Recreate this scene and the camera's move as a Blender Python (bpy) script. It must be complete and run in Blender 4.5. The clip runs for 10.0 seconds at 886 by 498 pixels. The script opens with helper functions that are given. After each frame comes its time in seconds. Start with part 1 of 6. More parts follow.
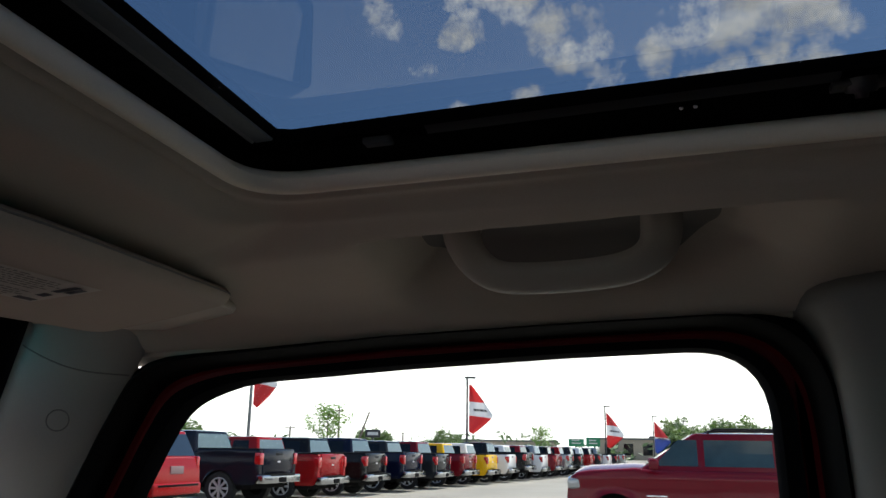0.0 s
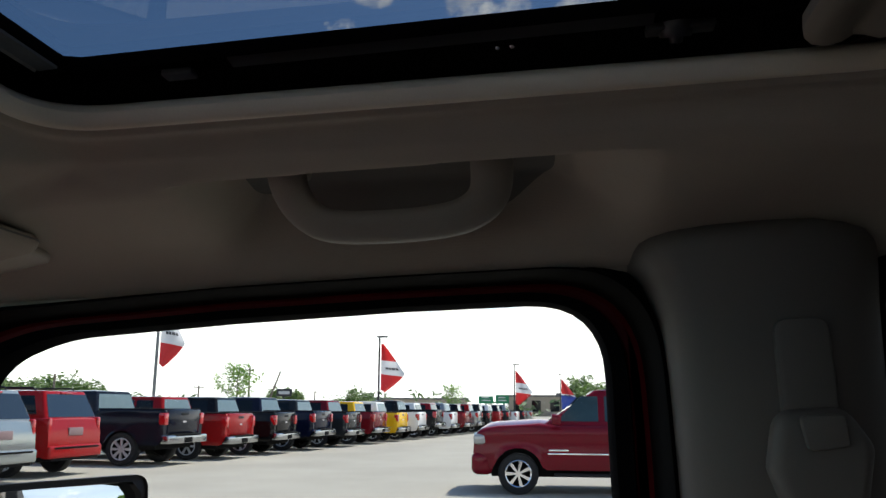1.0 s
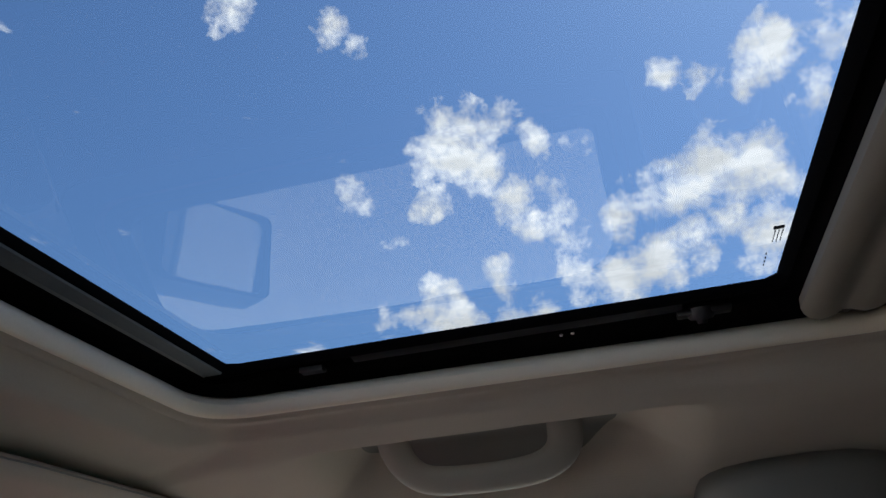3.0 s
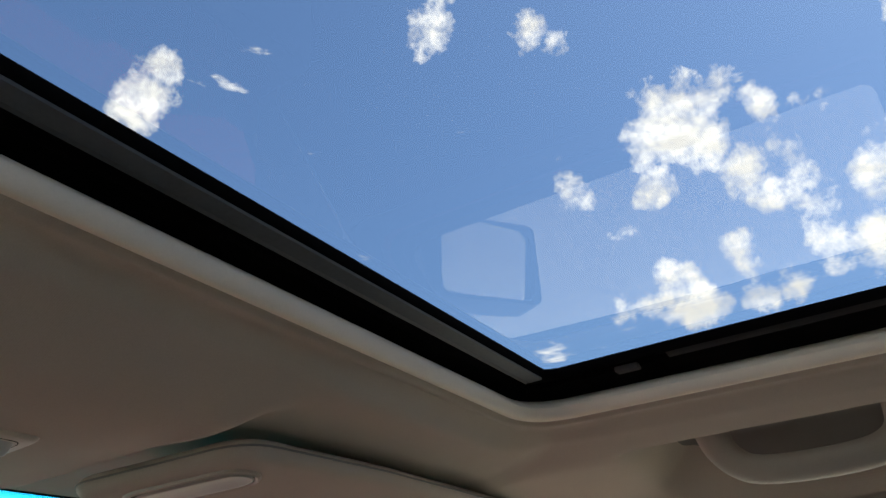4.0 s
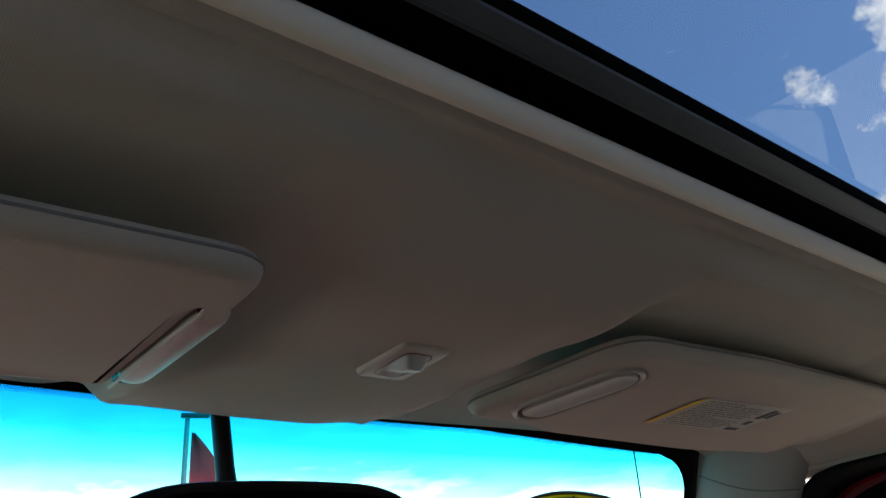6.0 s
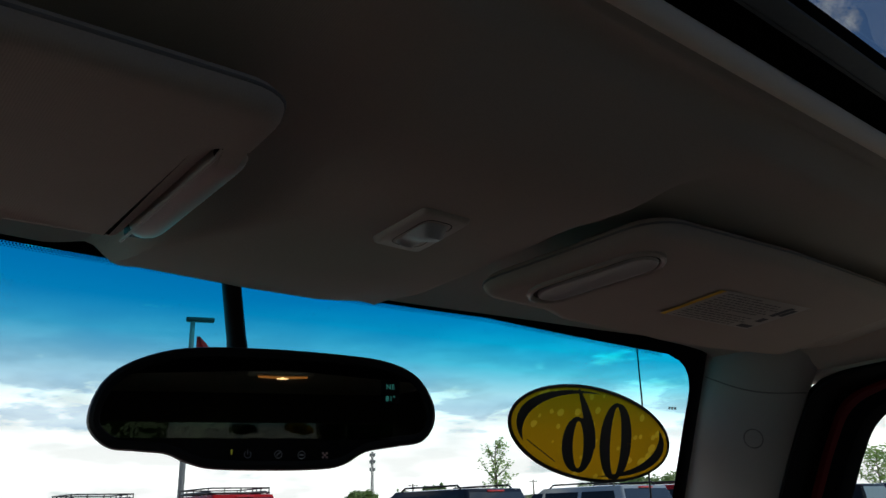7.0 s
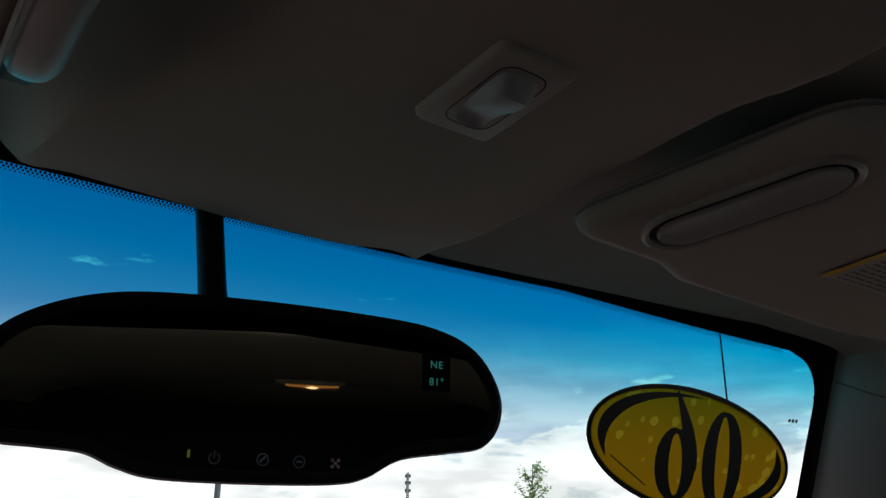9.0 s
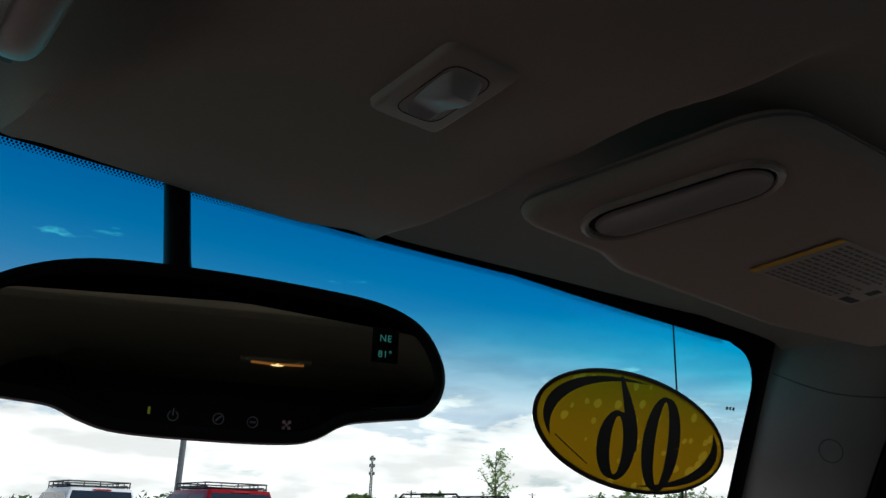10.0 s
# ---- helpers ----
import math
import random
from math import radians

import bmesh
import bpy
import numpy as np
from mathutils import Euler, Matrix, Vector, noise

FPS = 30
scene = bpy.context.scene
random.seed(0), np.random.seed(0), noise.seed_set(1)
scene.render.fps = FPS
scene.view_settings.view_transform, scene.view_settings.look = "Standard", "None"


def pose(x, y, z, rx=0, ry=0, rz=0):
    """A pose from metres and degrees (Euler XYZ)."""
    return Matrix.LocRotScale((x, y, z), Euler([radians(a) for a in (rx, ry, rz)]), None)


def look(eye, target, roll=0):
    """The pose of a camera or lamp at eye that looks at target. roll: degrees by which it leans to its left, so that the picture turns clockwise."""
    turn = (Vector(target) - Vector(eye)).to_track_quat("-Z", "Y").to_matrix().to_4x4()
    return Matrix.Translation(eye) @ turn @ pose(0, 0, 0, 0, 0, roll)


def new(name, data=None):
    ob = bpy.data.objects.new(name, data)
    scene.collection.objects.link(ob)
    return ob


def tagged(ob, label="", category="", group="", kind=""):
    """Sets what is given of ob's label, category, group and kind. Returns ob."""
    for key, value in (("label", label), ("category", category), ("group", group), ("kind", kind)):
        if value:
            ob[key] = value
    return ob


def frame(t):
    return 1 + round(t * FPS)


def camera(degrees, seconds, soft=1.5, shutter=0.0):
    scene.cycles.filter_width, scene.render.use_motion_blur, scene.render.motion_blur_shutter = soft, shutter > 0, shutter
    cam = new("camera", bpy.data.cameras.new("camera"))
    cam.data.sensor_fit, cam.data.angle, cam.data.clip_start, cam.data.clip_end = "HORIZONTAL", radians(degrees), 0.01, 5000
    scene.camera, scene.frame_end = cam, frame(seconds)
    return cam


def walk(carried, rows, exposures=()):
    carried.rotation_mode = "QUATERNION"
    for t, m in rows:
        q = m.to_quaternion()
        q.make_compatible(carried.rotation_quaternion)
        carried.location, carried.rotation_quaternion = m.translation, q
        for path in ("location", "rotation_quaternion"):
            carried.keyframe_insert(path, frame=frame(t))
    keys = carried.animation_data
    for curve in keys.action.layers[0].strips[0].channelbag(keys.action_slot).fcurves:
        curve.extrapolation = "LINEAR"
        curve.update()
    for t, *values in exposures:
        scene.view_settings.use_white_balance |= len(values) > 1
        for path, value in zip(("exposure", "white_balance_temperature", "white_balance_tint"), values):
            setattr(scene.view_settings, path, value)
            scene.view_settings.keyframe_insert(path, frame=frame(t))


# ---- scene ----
cam = camera(58.0, 10.0)

# The car's own frame: its roof leans 2.3 degrees down to the front.
CAR = Matrix.Translation((0, 0.15, 1.6)) @ pose(0, 0, 0, -2.3, 0, 0) @ Matrix.Translation((0, -0.15, -1.6))

PATH = [
    (0, (-0.11, 0.13, 1.585), (1.763, 0.617, 2.092), -1.4),
    (0.2, (-0.109, 0.125, 1.577), (1.75, 0.63, 2.114), -0.6),
    (0.4, (-0.105, 0.116, 1.571), (1.777, 0.6, 2.043), 0.5),
    (0.5, (-0.101, 0.108, 1.57), (1.796, 0.575, 1.999), 0.8),
    (0.7, (-0.083, 0.087, 1.572), (1.83, 0.527, 1.957), 0.1),
    (0.8, (-0.072, 0.076, 1.575), (1.855, 0.45, 1.959), -0.7),
    (1, (-0.06, 0.062, 1.581), (1.878, 0.348, 1.984), -2.0),
    (1.5, (-0.109, 0.057, 1.589), (1.793, 0.235, 2.184), -1.8),
    (2, (-0.162, 0.053, 1.589), (1.681, 0.241, 2.343), -2.2),
    (2.2, (-0.17, 0.04, 1.597), (1.654, 0.252, 2.39), -2.3),
    (3.3, (-0.240, 0.059, 1.583), (1.480, 0.510, 2.500), -6.6),
    (3.5, (-0.253, 0.065, 1.582), (1.443, 0.597, 2.499), -7.3),
    (4, (-0.271, 0.103, 1.584), (1.259, 0.99, 2.518), -4.1),
    (4.5, (-0.294, 0.139, 1.583), (1.081, 1.242, 2.527), -2.8),
    (5, (-0.308, 0.171, 1.579), (0.93, 1.43, 2.519), -2.3),
    (5.5, (-0.303, 0.191, 1.575), (0.873, 1.508, 2.514), -4.7),
    (6, (-0.305, 0.205, 1.564), (0.885, 1.559, 2.429), -5.7),
    (6.2, (-0.305, 0.211, 1.552), (0.913, 1.584, 2.348), -6.3),
    (7.3, (-0.293, 0.243, 1.54), (0.941, 1.668, 2.207), -1.7),
    (7.5, (-0.292, 0.246, 1.538), (0.976, 1.633, 2.223), -0.2),
    (8, (-0.268, 0.256, 1.54), (1.07, 1.555, 2.263), -0.3),
    (8.5, (-0.201, 0.37, 1.553), (1.017, 1.771, 2.297), -1.3),
    (9, (-0.172, 0.415, 1.558), (0.962, 1.893, 2.285), -1.3),
    (9.5, (-0.18, 0.412, 1.556), (0.95, 1.903, 2.262), -1.2),
    (10, (-0.18, 0.385, 1.545), (1.014, 1.832, 2.238), 0.3),
]
walk(cam, [(t, CAR @ look(eye, target, roll)) for t, eye, target, roll in PATH],
     exposures=[(0.0, 0.15, 6500, 10), (0.5, 0.2, 6500, 10), (1.0, 0.15, 6500, 10), (1.5, 0.3, 6200, 10), (2.0, 0.7, 5950, 10), (2.2, 0.85, 5950, 10), (3.3, 1.5, 6600, 10),
                (4.0, 1.75, 7200, 10), (4.5, 2.0, 7300, 10), (5.0, 2.05, 7300, 10), (5.5, 1.9, 7000, 10), (6.0, 1.3, 6600, 10), (6.2, 1.1, 6500, 10),
                (7.3, -0.7, 6400, 10), (8.0, -0.6, 6350, 10), (9.0, -0.6, 6350, 10), (10.0, -0.55, 6350, 10)])

# ---- light ----
world = bpy.data.worlds.new("sky")
scene.world = world
world.use_nodes = True
wn, wl = world.node_tree.nodes, world.node_tree.links
wn.clear()
SUN_EL, SUN_AZ = radians(58), radians(135)
sky = wn.new("ShaderNodeTexSky")
sky.sky_type, sky.sun_disc, sky.sun_elevation, sky.sun_rotation = "NISHITA", False, SUN_EL, SUN_AZ
sky.ozone_density, sky.dust_density = 4.0, 0.9
bg = wn.new("ShaderNodeBackground")
bg.inputs["Strength"].default_value = 0.15
wout = wn.new("ShaderNodeOutputWorld")


def node(kind, *ins, **props):
    k = wn.new(kind)
    if "operation" in props:
        k.operation = props["operation"]
    for i, v in enumerate(ins):
        if hasattr(v, "bl_idname") or hasattr(v, "is_output"):
            wl.new(v, k.inputs[i])
        elif v is not None:
            k.inputs[i].default_value = v
    return k.outputs[0]


def toward(az, el):
    a, e = radians(az), radians(el)
    return (math.sin(a) * math.cos(e), math.cos(a) * math.cos(e), math.sin(e))


# Drifting fair-weather clouds: azimuth to the right of the car's nose, height, breadth in degrees, density.
BIG_CLOUD = [(78, 33.4, 3.7, 1.3), (76.6, 32.3, 2.7, 1.1), (79.2, 31.8, 3.0, 1.15), (78.8, 35.6, 1.7, 0.9), (81.6, 35, 1.9, 0.62), (84.6, 33.2, 2.0, 0.68),
             (88.0, 32.6, 1.4, 0.62), (82, 29.4, 2.1, 0.9), (83.6, 27.9, 2.3, 0.95), (85.3, 27.6, 1.9, 0.85), (86.6, 25.7, 2.4, 0.82), (85.7, 30, 1.6, 0.58)]
RIDGE = [(90.7, 26.9, 2.0, 0.8), (93.1, 28, 2.3, 0.9), (95.7, 28.5, 2.6, 1.05), (98.8, 29.6, 3.2, 1.3), (101, 29.1, 3.0, 1.2), (102.4, 27.7, 2.2, 0.9), (97.4, 27.6, 2.0, 0.8),
         (87, 23.3, 2.1, 0.9), (89.8, 23, 2.6, 1.1), (92.8, 23.7, 2.6, 1.1), (95.8, 24.6, 2.4, 1.05), (98.3, 25.5, 2.0, 0.9), (101.2, 23.9, 3.0, 1.2), (90.2, 21.5, 2.0, 0.7)]
PUFFS = [(69.5, 29.8, 2.1, 0.75), (75.6, 29.5, 1.7, 0.95), (72.7, 26.4, 1.2, 0.52), (76, 21.8, 2.7, 1.2), (77.6, 20.8, 2.1, 1.0), (73.8, 21.3, 1.5, 0.8), (71.7, 21.5, 1.2, 0.6),
         (81.1, 23.9, 1.7, 1.0), (84.1, 21.5, 1.3, 0.7), (81.5, 21.1, 1.5, 0.58)]
WISPS = [(57.5, 42, 1.9, 0.85), (58.8, 43, 1.6, 0.9), (56.5, 41.1, 1.4, 0.8), (66.8, 41.5, 1.5, 0.52), (69, 40.1, 1.2, 0.6), (95.6, 36.6, 1.3, 0.75), (98.2, 35.3, 1.4, 0.7),
         (99.9, 35.1, 1.1, 0.62), (104, 36.1, 2.7, 1.15), (102.8, 34.6, 1.8, 0.9), (109.4, 35.6, 2.5, 0.8), (106.7, 32.7, 2.2, 0.58), (33.8, 35.6, 2.2, 1.0), (33.4, 34.3, 1.5, 0.9), (34.3, 37.5, 1.7, 0.8)]
# Unseen clouds round the rear and left, added to brighten the cabin.
FILL_CLOUDS = [(130, 40, 9, 1), (150, 22, 10, 1), (172, 30, 11, 1), (190, 18, 12, 1), (205, 42, 11, 1), (220, 25, 13, 1), (243, 16, 12, 1), (255, 36, 11, 1), (275, 22, 13, 1),
          (300, 45, 9, 1), (305, 20, 11, 1), (335, 26, 8, 1)]
geo = wn.new("ShaderNodeTexCoord")
ray = geo.outputs["Generated"]
warp = wn.new("ShaderNodeTexNoise")
warp.inputs["Scale"].default_value, warp.inputs["Detail"].default_value = 20, 9
wl.new(ray, warp.inputs["Vector"])
shift = node("ShaderNodeVectorMath", warp.outputs["Color"], (0.5, 0.5, 0.5), operation="SUBTRACT")
amount = wn.new("ShaderNodeVectorMath")
amount.operation = "SCALE"
amount.inputs["Scale"].default_value = 0.05
wl.new(shift, amount.inputs[0])
bent = node("ShaderNodeVectorMath", ray, amount.outputs[0], operation="ADD")
bent = node("ShaderNodeVectorMath", bent, operation="NORMALIZE")
field = None
for az, el, wide, dense_by in BIG_CLOUD + RIDGE + PUFFS + WISPS + FILL_CLOUDS:
    dot = wn.new("ShaderNodeVectorMath")
    dot.operation = "DOT_PRODUCT"
    wl.new(bent, dot.inputs[0])
    dot.inputs[1].default_value = toward(az + 0.5, el)
    near = wn.new("ShaderNodeMapRange")
    near.inputs["From Min"].default_value, near.inputs["From Max"].default_value = math.cos(radians(wide)), 1.0
    near.inputs["To Max"].default_value = dense_by
    wl.new(dot.outputs["Value"], near.inputs["Value"])
    field = near.outputs[0] if field is None else node("ShaderNodeMath", field, near.outputs[0], operation="MAXIMUM")
puff = wn.new("ShaderNodeTexNoise")
puff.inputs["Scale"].default_value, puff.inputs["Detail"].default_value, puff.inputs["Roughness"].default_value = 24, 12, 0.68
wl.new(ray, puff.inputs["Vector"])
# the low bank: long flat rows near the horizon
sep = wn.new("ShaderNodeSeparateXYZ")
wl.new(ray, sep.inputs[0])
flat = wn.new("ShaderNodeVectorMath")
flat.operation = "MULTIPLY"
flat.inputs[1].default_value = (1, 1, 4.2)
wl.new(ray, flat.inputs[0])
rows_noise = wn.new("ShaderNodeTexNoise")
rows_noise.inputs["Scale"].default_value, rows_noise.inputs["Detail"].default_value, rows_noise.inputs["Roughness"].default_value = 8.5, 9, 0.6
wl.new(flat.outputs[0], rows_noise.inputs["Vector"])
low = wn.new("ShaderNodeMapRange")
low.inputs["From Min"].default_value, low.inputs["From Max"].default_value = 0.20, 0.07
low.inputs["To Min"].default_value, low.inputs["To Max"].default_value = -0.16, 0.24
wl.new(sep.outputs["Z"], low.inputs["Value"])
bank = node("ShaderNodeMath", rows_noise.outputs["Fac"], low.outputs[0], operation="ADD")
bank_mask = node("ShaderNodeMapRange", bank, 0.50, 0.63, 0.0, 1.0)
high = node("ShaderNodeMath", puff.outputs["Fac"], 0.5, operation="SUBTRACT")
high = node("ShaderNodeMath", high, 3.6, operation="MULTIPLY")
inside = node("ShaderNodeMath", field, 0.02, operation="GREATER_THAN")
high = node("ShaderNodeMath", high, field, operation="ADD")
high_mask = node("ShaderNodeMapRange", high, 0.28, 1.15, 0.0, 1.0)
high_mask = node("ShaderNodeMath", high_mask, inside, operation="MULTIPLY")
cover = node("ShaderNodeMath", high_mask, bank_mask, operation="MAXIMUM")
# thin haze veils low in the sky
veil_noise = wn.new("ShaderNodeTexNoise")
veil_noise.inputs["Scale"].default_value, veil_noise.inputs["Detail"].default_value = 6.5, 5
wl.new(flat.outputs[0], veil_noise.inputs["Vector"])
veil = node("ShaderNodeMapRange", veil_noise.outputs["Fac"], 0.25, 0.60, 0.45, 1.0)
veil_low = node("ShaderNodeMapRange", sep.outputs["Z"], 0.245, 0.12, 0.0, 0.62)
veil = node("ShaderNodeMath", veil, veil_low, operation="MULTIPLY")
cover = node("ShaderNodeMath", cover, veil, operation="MAXIMUM")
# cloud brightness: sunlit tops, greyer undersides
shade_noise = wn.new("ShaderNodeTexNoise")
shade_noise.inputs["Scale"].default_value, shade_noise.inputs["Detail"].default_value = 11, 6
wl.new(flat.outputs[0], shade_noise.inputs["Vector"])
white = wn.new("ShaderNodeMapRange")
white.inputs["From Min"].default_value, white.inputs["From Max"].default_value = 0.40, 0.58
white.inputs["To Min"].default_value, white.inputs["To Max"].default_value = 1.05, 1.42
wl.new(shade_noise.outputs["Fac"], white.inputs["Value"])
glare = wn.new("ShaderNodeMapRange")
glare.inputs["From Min"].default_value, glare.inputs["From Max"].default_value = 0.30, 0.05
glare.inputs["To Min"].default_value, glare.inputs["To Max"].default_value = 1.0, 1.4
wl.new(sep.outputs["Z"], glare.inputs["Value"])
bright = node("ShaderNodeMath", white.outputs[0], glare.outputs[0], operation="MULTIPLY")
cloud = wn.new("ShaderNodeBackground")
cloud.inputs["Color"].default_value = (1.0, 0.99, 0.97, 1)
wl.new(bright, cloud.inputs["Strength"])
mix = wn.new("ShaderNodeMixShader")
deep = node("ShaderNodeVectorMath", sky.outputs[0], (0.80, 0.98, 1.10), operation="MULTIPLY")
wl.new(deep, bg.inputs["Color"])
wl.new(cover, mix.inputs[0])
wl.new(bg.outputs[0], mix.inputs[1])
wl.new(cloud.outputs[0], mix.inputs[2])
wl.new(mix.outputs[0], wout.inputs["Surface"])
sun = new("sun", bpy.data.lights.new("sun", "SUN"))
sun.data.energy, sun.data.angle, sun.data.color = 5.0, radians(0.53), (1.0, 0.95, 0.88)
sun_way = Vector((math.sin(SUN_AZ) * math.cos(SUN_EL), math.cos(SUN_AZ) * math.cos(SUN_EL), math.sin(SUN_EL)))
sun.matrix_world = look(sun_way * 100, (0, 0, 0))


# ---- materials ----
def material(name, colour, rough=0.6, metal=0.0, bump=0.0, scale=200.0, vary=0.08, large=6.0, coat=0.0, spec=0.5):
    """Base colour with grain and broad unevenness, and fine relief."""
    m = bpy.data.materials.new(name)
    m.use_nodes = True
    n, l = m.node_tree.nodes, m.node_tree.links
    b = n["Principled BSDF"]
    b.inputs["Roughness"].default_value, b.inputs["Metallic"].default_value = rough, metal
    b.inputs["Coat Weight"].default_value, b.inputs["Specular IOR Level"].default_value = coat, spec
    co = n.new("ShaderNodeTexCoord")
    fine, broad = n.new("ShaderNodeTexNoise"), n.new("ShaderNodeTexNoise")
    fine.inputs["Scale"].default_value, broad.inputs["Scale"].default_value = scale, large
    fine.inputs["Detail"].default_value, broad.inputs["Detail"].default_value = 2, 4
    for t in (fine, broad):
        l.new(co.outputs["Object"], t.inputs["Vector"])
    add = n.new("ShaderNodeMath")
    add.operation = "ADD"
    l.new(fine.outputs["Fac"], add.inputs[0])
    l.new(broad.outputs["Fac"], add.inputs[1])
    ramp = n.new("ShaderNodeMapRange")
    ramp.inputs["From Min"].default_value, ramp.inputs["From Max"].default_value = 0.6, 1.4
    ramp.inputs["To Min"].default_value, ramp.inputs["To Max"].default_value = 1 - vary, 1 + vary
    l.new(add.outputs[0], ramp.inputs["Value"])
    mul = n.new("ShaderNodeVectorMath")
    mul.operation = "SCALE"
    mul.inputs[0].default_value = colour
    l.new(ramp.outputs[0], mul.inputs["Scale"])
    l.new(mul.outputs[0], b.inputs["Base Color"])
    if bump:
        bp = n.new("ShaderNodeBump")
        bp.inputs["Strength"].default_value, bp.inputs["Distance"].default_value = bump, 0.001
        l.new(fine.outputs["Fac"], bp.inputs["Height"])
        l.new(bp.outputs[0], b.inputs["Normal"])
    return m


def fabric(name, colour):
    """Woven headliner cloth: fine diagonal rows, soft blotches."""
    m = material(name, colour, 0.95, 0, 0, 900, 0.06, 9, 0, 0.15)
    n, l = m.node_tree.nodes, m.node_tree.links
    co, wave = n.new("ShaderNodeTexCoord"), n.new("ShaderNodeTexWave")
    wave.inputs["Scale"].default_value, wave.inputs["Distortion"].default_value = 240, 0.8
    l.new(co.outputs["Object"], wave.inputs["Vector"])
    bp = n.new("ShaderNodeBump")
    bp.inputs["Strength"].default_value, bp.inputs["Distance"].default_value = 0.18, 0.0004
    l.new(wave.outputs["Fac"], bp.inputs["Height"])
    l.new(bp.outputs[0], n["Principled BSDF"].inputs["Normal"])
    return m


def glass(name, tint, ior=1.5, gloss=1.0):
    """A thin pane: tinted, clear, with a mirror's gloss by its angle."""
    m = bpy.data.materials.new(name)
    m.use_nodes = True
    n, l = m.node_tree.nodes, m.node_tree.links
    n.clear()
    out, mix, fr = n.new("ShaderNodeOutputMaterial"), n.new("ShaderNodeMixShader"), n.new("ShaderNodeFresnel")
    tr, gl = n.new("ShaderNodeBsdfTransparent"), n.new("ShaderNodeBsdfGlossy")
    tr.inputs["Color"].default_value = (*tint, 1)
    gl.inputs["Roughness"].default_value = 0.0
    gl.inputs["Color"].default_value = (gloss, gloss, gloss, 1)
    fr.inputs["IOR"].default_value = ior
    l.new(fr.outputs[0], mix.inputs[0])
    l.new(tr.outputs[0], mix.inputs[1])
    l.new(gl.outputs[0], mix.inputs[2])
    l.new(mix.outputs[0], out.inputs["Surface"])
    return m


CLOTH = fabric("headliner_cloth", (0.40, 0.345, 0.29))
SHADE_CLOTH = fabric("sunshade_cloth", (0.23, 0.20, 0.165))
LACE = material("pale_vinyl", (0.70, 0.61, 0.49), 0.6, 0, 0.1, 700, 0.04)
TRIM = material("beige_plastic", (0.42, 0.37, 0.31), 0.55, 0, 0.15, 700, 0.05)
# Beige plastic darkened well below its own tone: shade put into the colour.
SHADED_TRIM = material("shaded_beige_plastic", (0.14, 0.13, 0.115), 0.6, 0, 0.12, 700, 0.05)
GREY_TRIM = material("grey_plastic", (0.31, 0.29, 0.265), 0.45, 0, 0.1, 700, 0.05)
BLACK = material("black_plastic", (0.008, 0.008, 0.009), 0.5, 0, 0.1, 500, 0.2, spec=0.25)
DEEP_BLACK = material("satin_black_steel", (0.003, 0.003, 0.0035), 0.9, 0, 0, 300, 0.2, spec=0.03)
RUBBER = material("black_rubber", (0.004, 0.004, 0.004), 0.7, 0, 0.1, 400, 0.2, spec=0.1)
GLOSS_BLACK = material("gloss_black", (0.01, 0.01, 0.012), 0.12, 0, 0, 300, 0.2)
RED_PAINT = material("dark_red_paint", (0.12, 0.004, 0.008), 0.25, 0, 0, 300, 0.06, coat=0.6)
# Copy of the red paint, slightly darker and glossless, toned for the frame's shade.
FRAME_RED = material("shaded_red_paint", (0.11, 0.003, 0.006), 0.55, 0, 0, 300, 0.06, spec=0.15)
RAIL = material("satin_grey_rail", (0.052, 0.060, 0.070), 0.55, 0.0, 0, 300, 0.15)
RAIL_DARK = material("satin_black_rail", (0.014, 0.013, 0.016), 0.4, 0, 0, 300, 0.15)
BOUNCE_CARPET = material("beige_carpet", (0.44, 0.38, 0.30), 0.95, 0, 0.4, 500, 0.15)
SHELL = material("dark_lining", (0.05, 0.046, 0.042), 0.9, 0, 0.2, 400, 0.12)
CHROME = material("chrome", (0.75, 0.75, 0.76), 0.12, 1.0)
ROOF_GLASS = glass("tinted_roof_glass", (0.255, 0.275, 0.292), gloss=0.55)
SIDE_GLASS = glass("side_glass", (0.88, 0.91, 0.89), 1.12)
MIRROR = material("mirror_silver", (0.75, 0.77, 0.78), 0.01, 1.0, vary=0.0)
ASPHALT = material("pale_asphalt", (0.318, 0.294, 0.245), 0.9, 0, 0.3, 60, 0.2, 0.35)


# ---- building helpers ----
def part(name, bm, mat, parent=None, label="", smooth=True):
    me = bpy.data.meshes.new(name)
    bm.to_mesh(me)
    bm.free()
    me.materials.append(mat)
    if smooth:
        me.shade_smooth()
        me.set_sharp_from_angle(angle=radians(38))
    ob = new(name, me)
    if parent:
        ob.parent = parent
    return tagged(ob, label)


def thing(name, label, category, m=None, group="", kind=""):
    ob = new(name)
    ob.empty_display_size = 0.05
    ob.matrix_world = m or CAR
    return tagged(ob, label, category, group, kind)


def box(bm, lo, hi, bevel=0.0, seg=2):
    """A block from corner to corner, its edges rounded."""
    c, d = [(a + b) / 2 for a, b in zip(lo, hi)], [b - a for a, b in zip(lo, hi)]
    made = bmesh.ops.create_cube(bm, size=1, matrix=Matrix.Translation(c) @ Matrix.Diagonal((*d, 1)))["verts"]
    if bevel:
        edges = {e for v in made for e in v.link_edges}
        bmesh.ops.bevel(bm, geom=list(edges), offset=bevel, segments=seg, affect="EDGES", profile=0.5)
    return bm


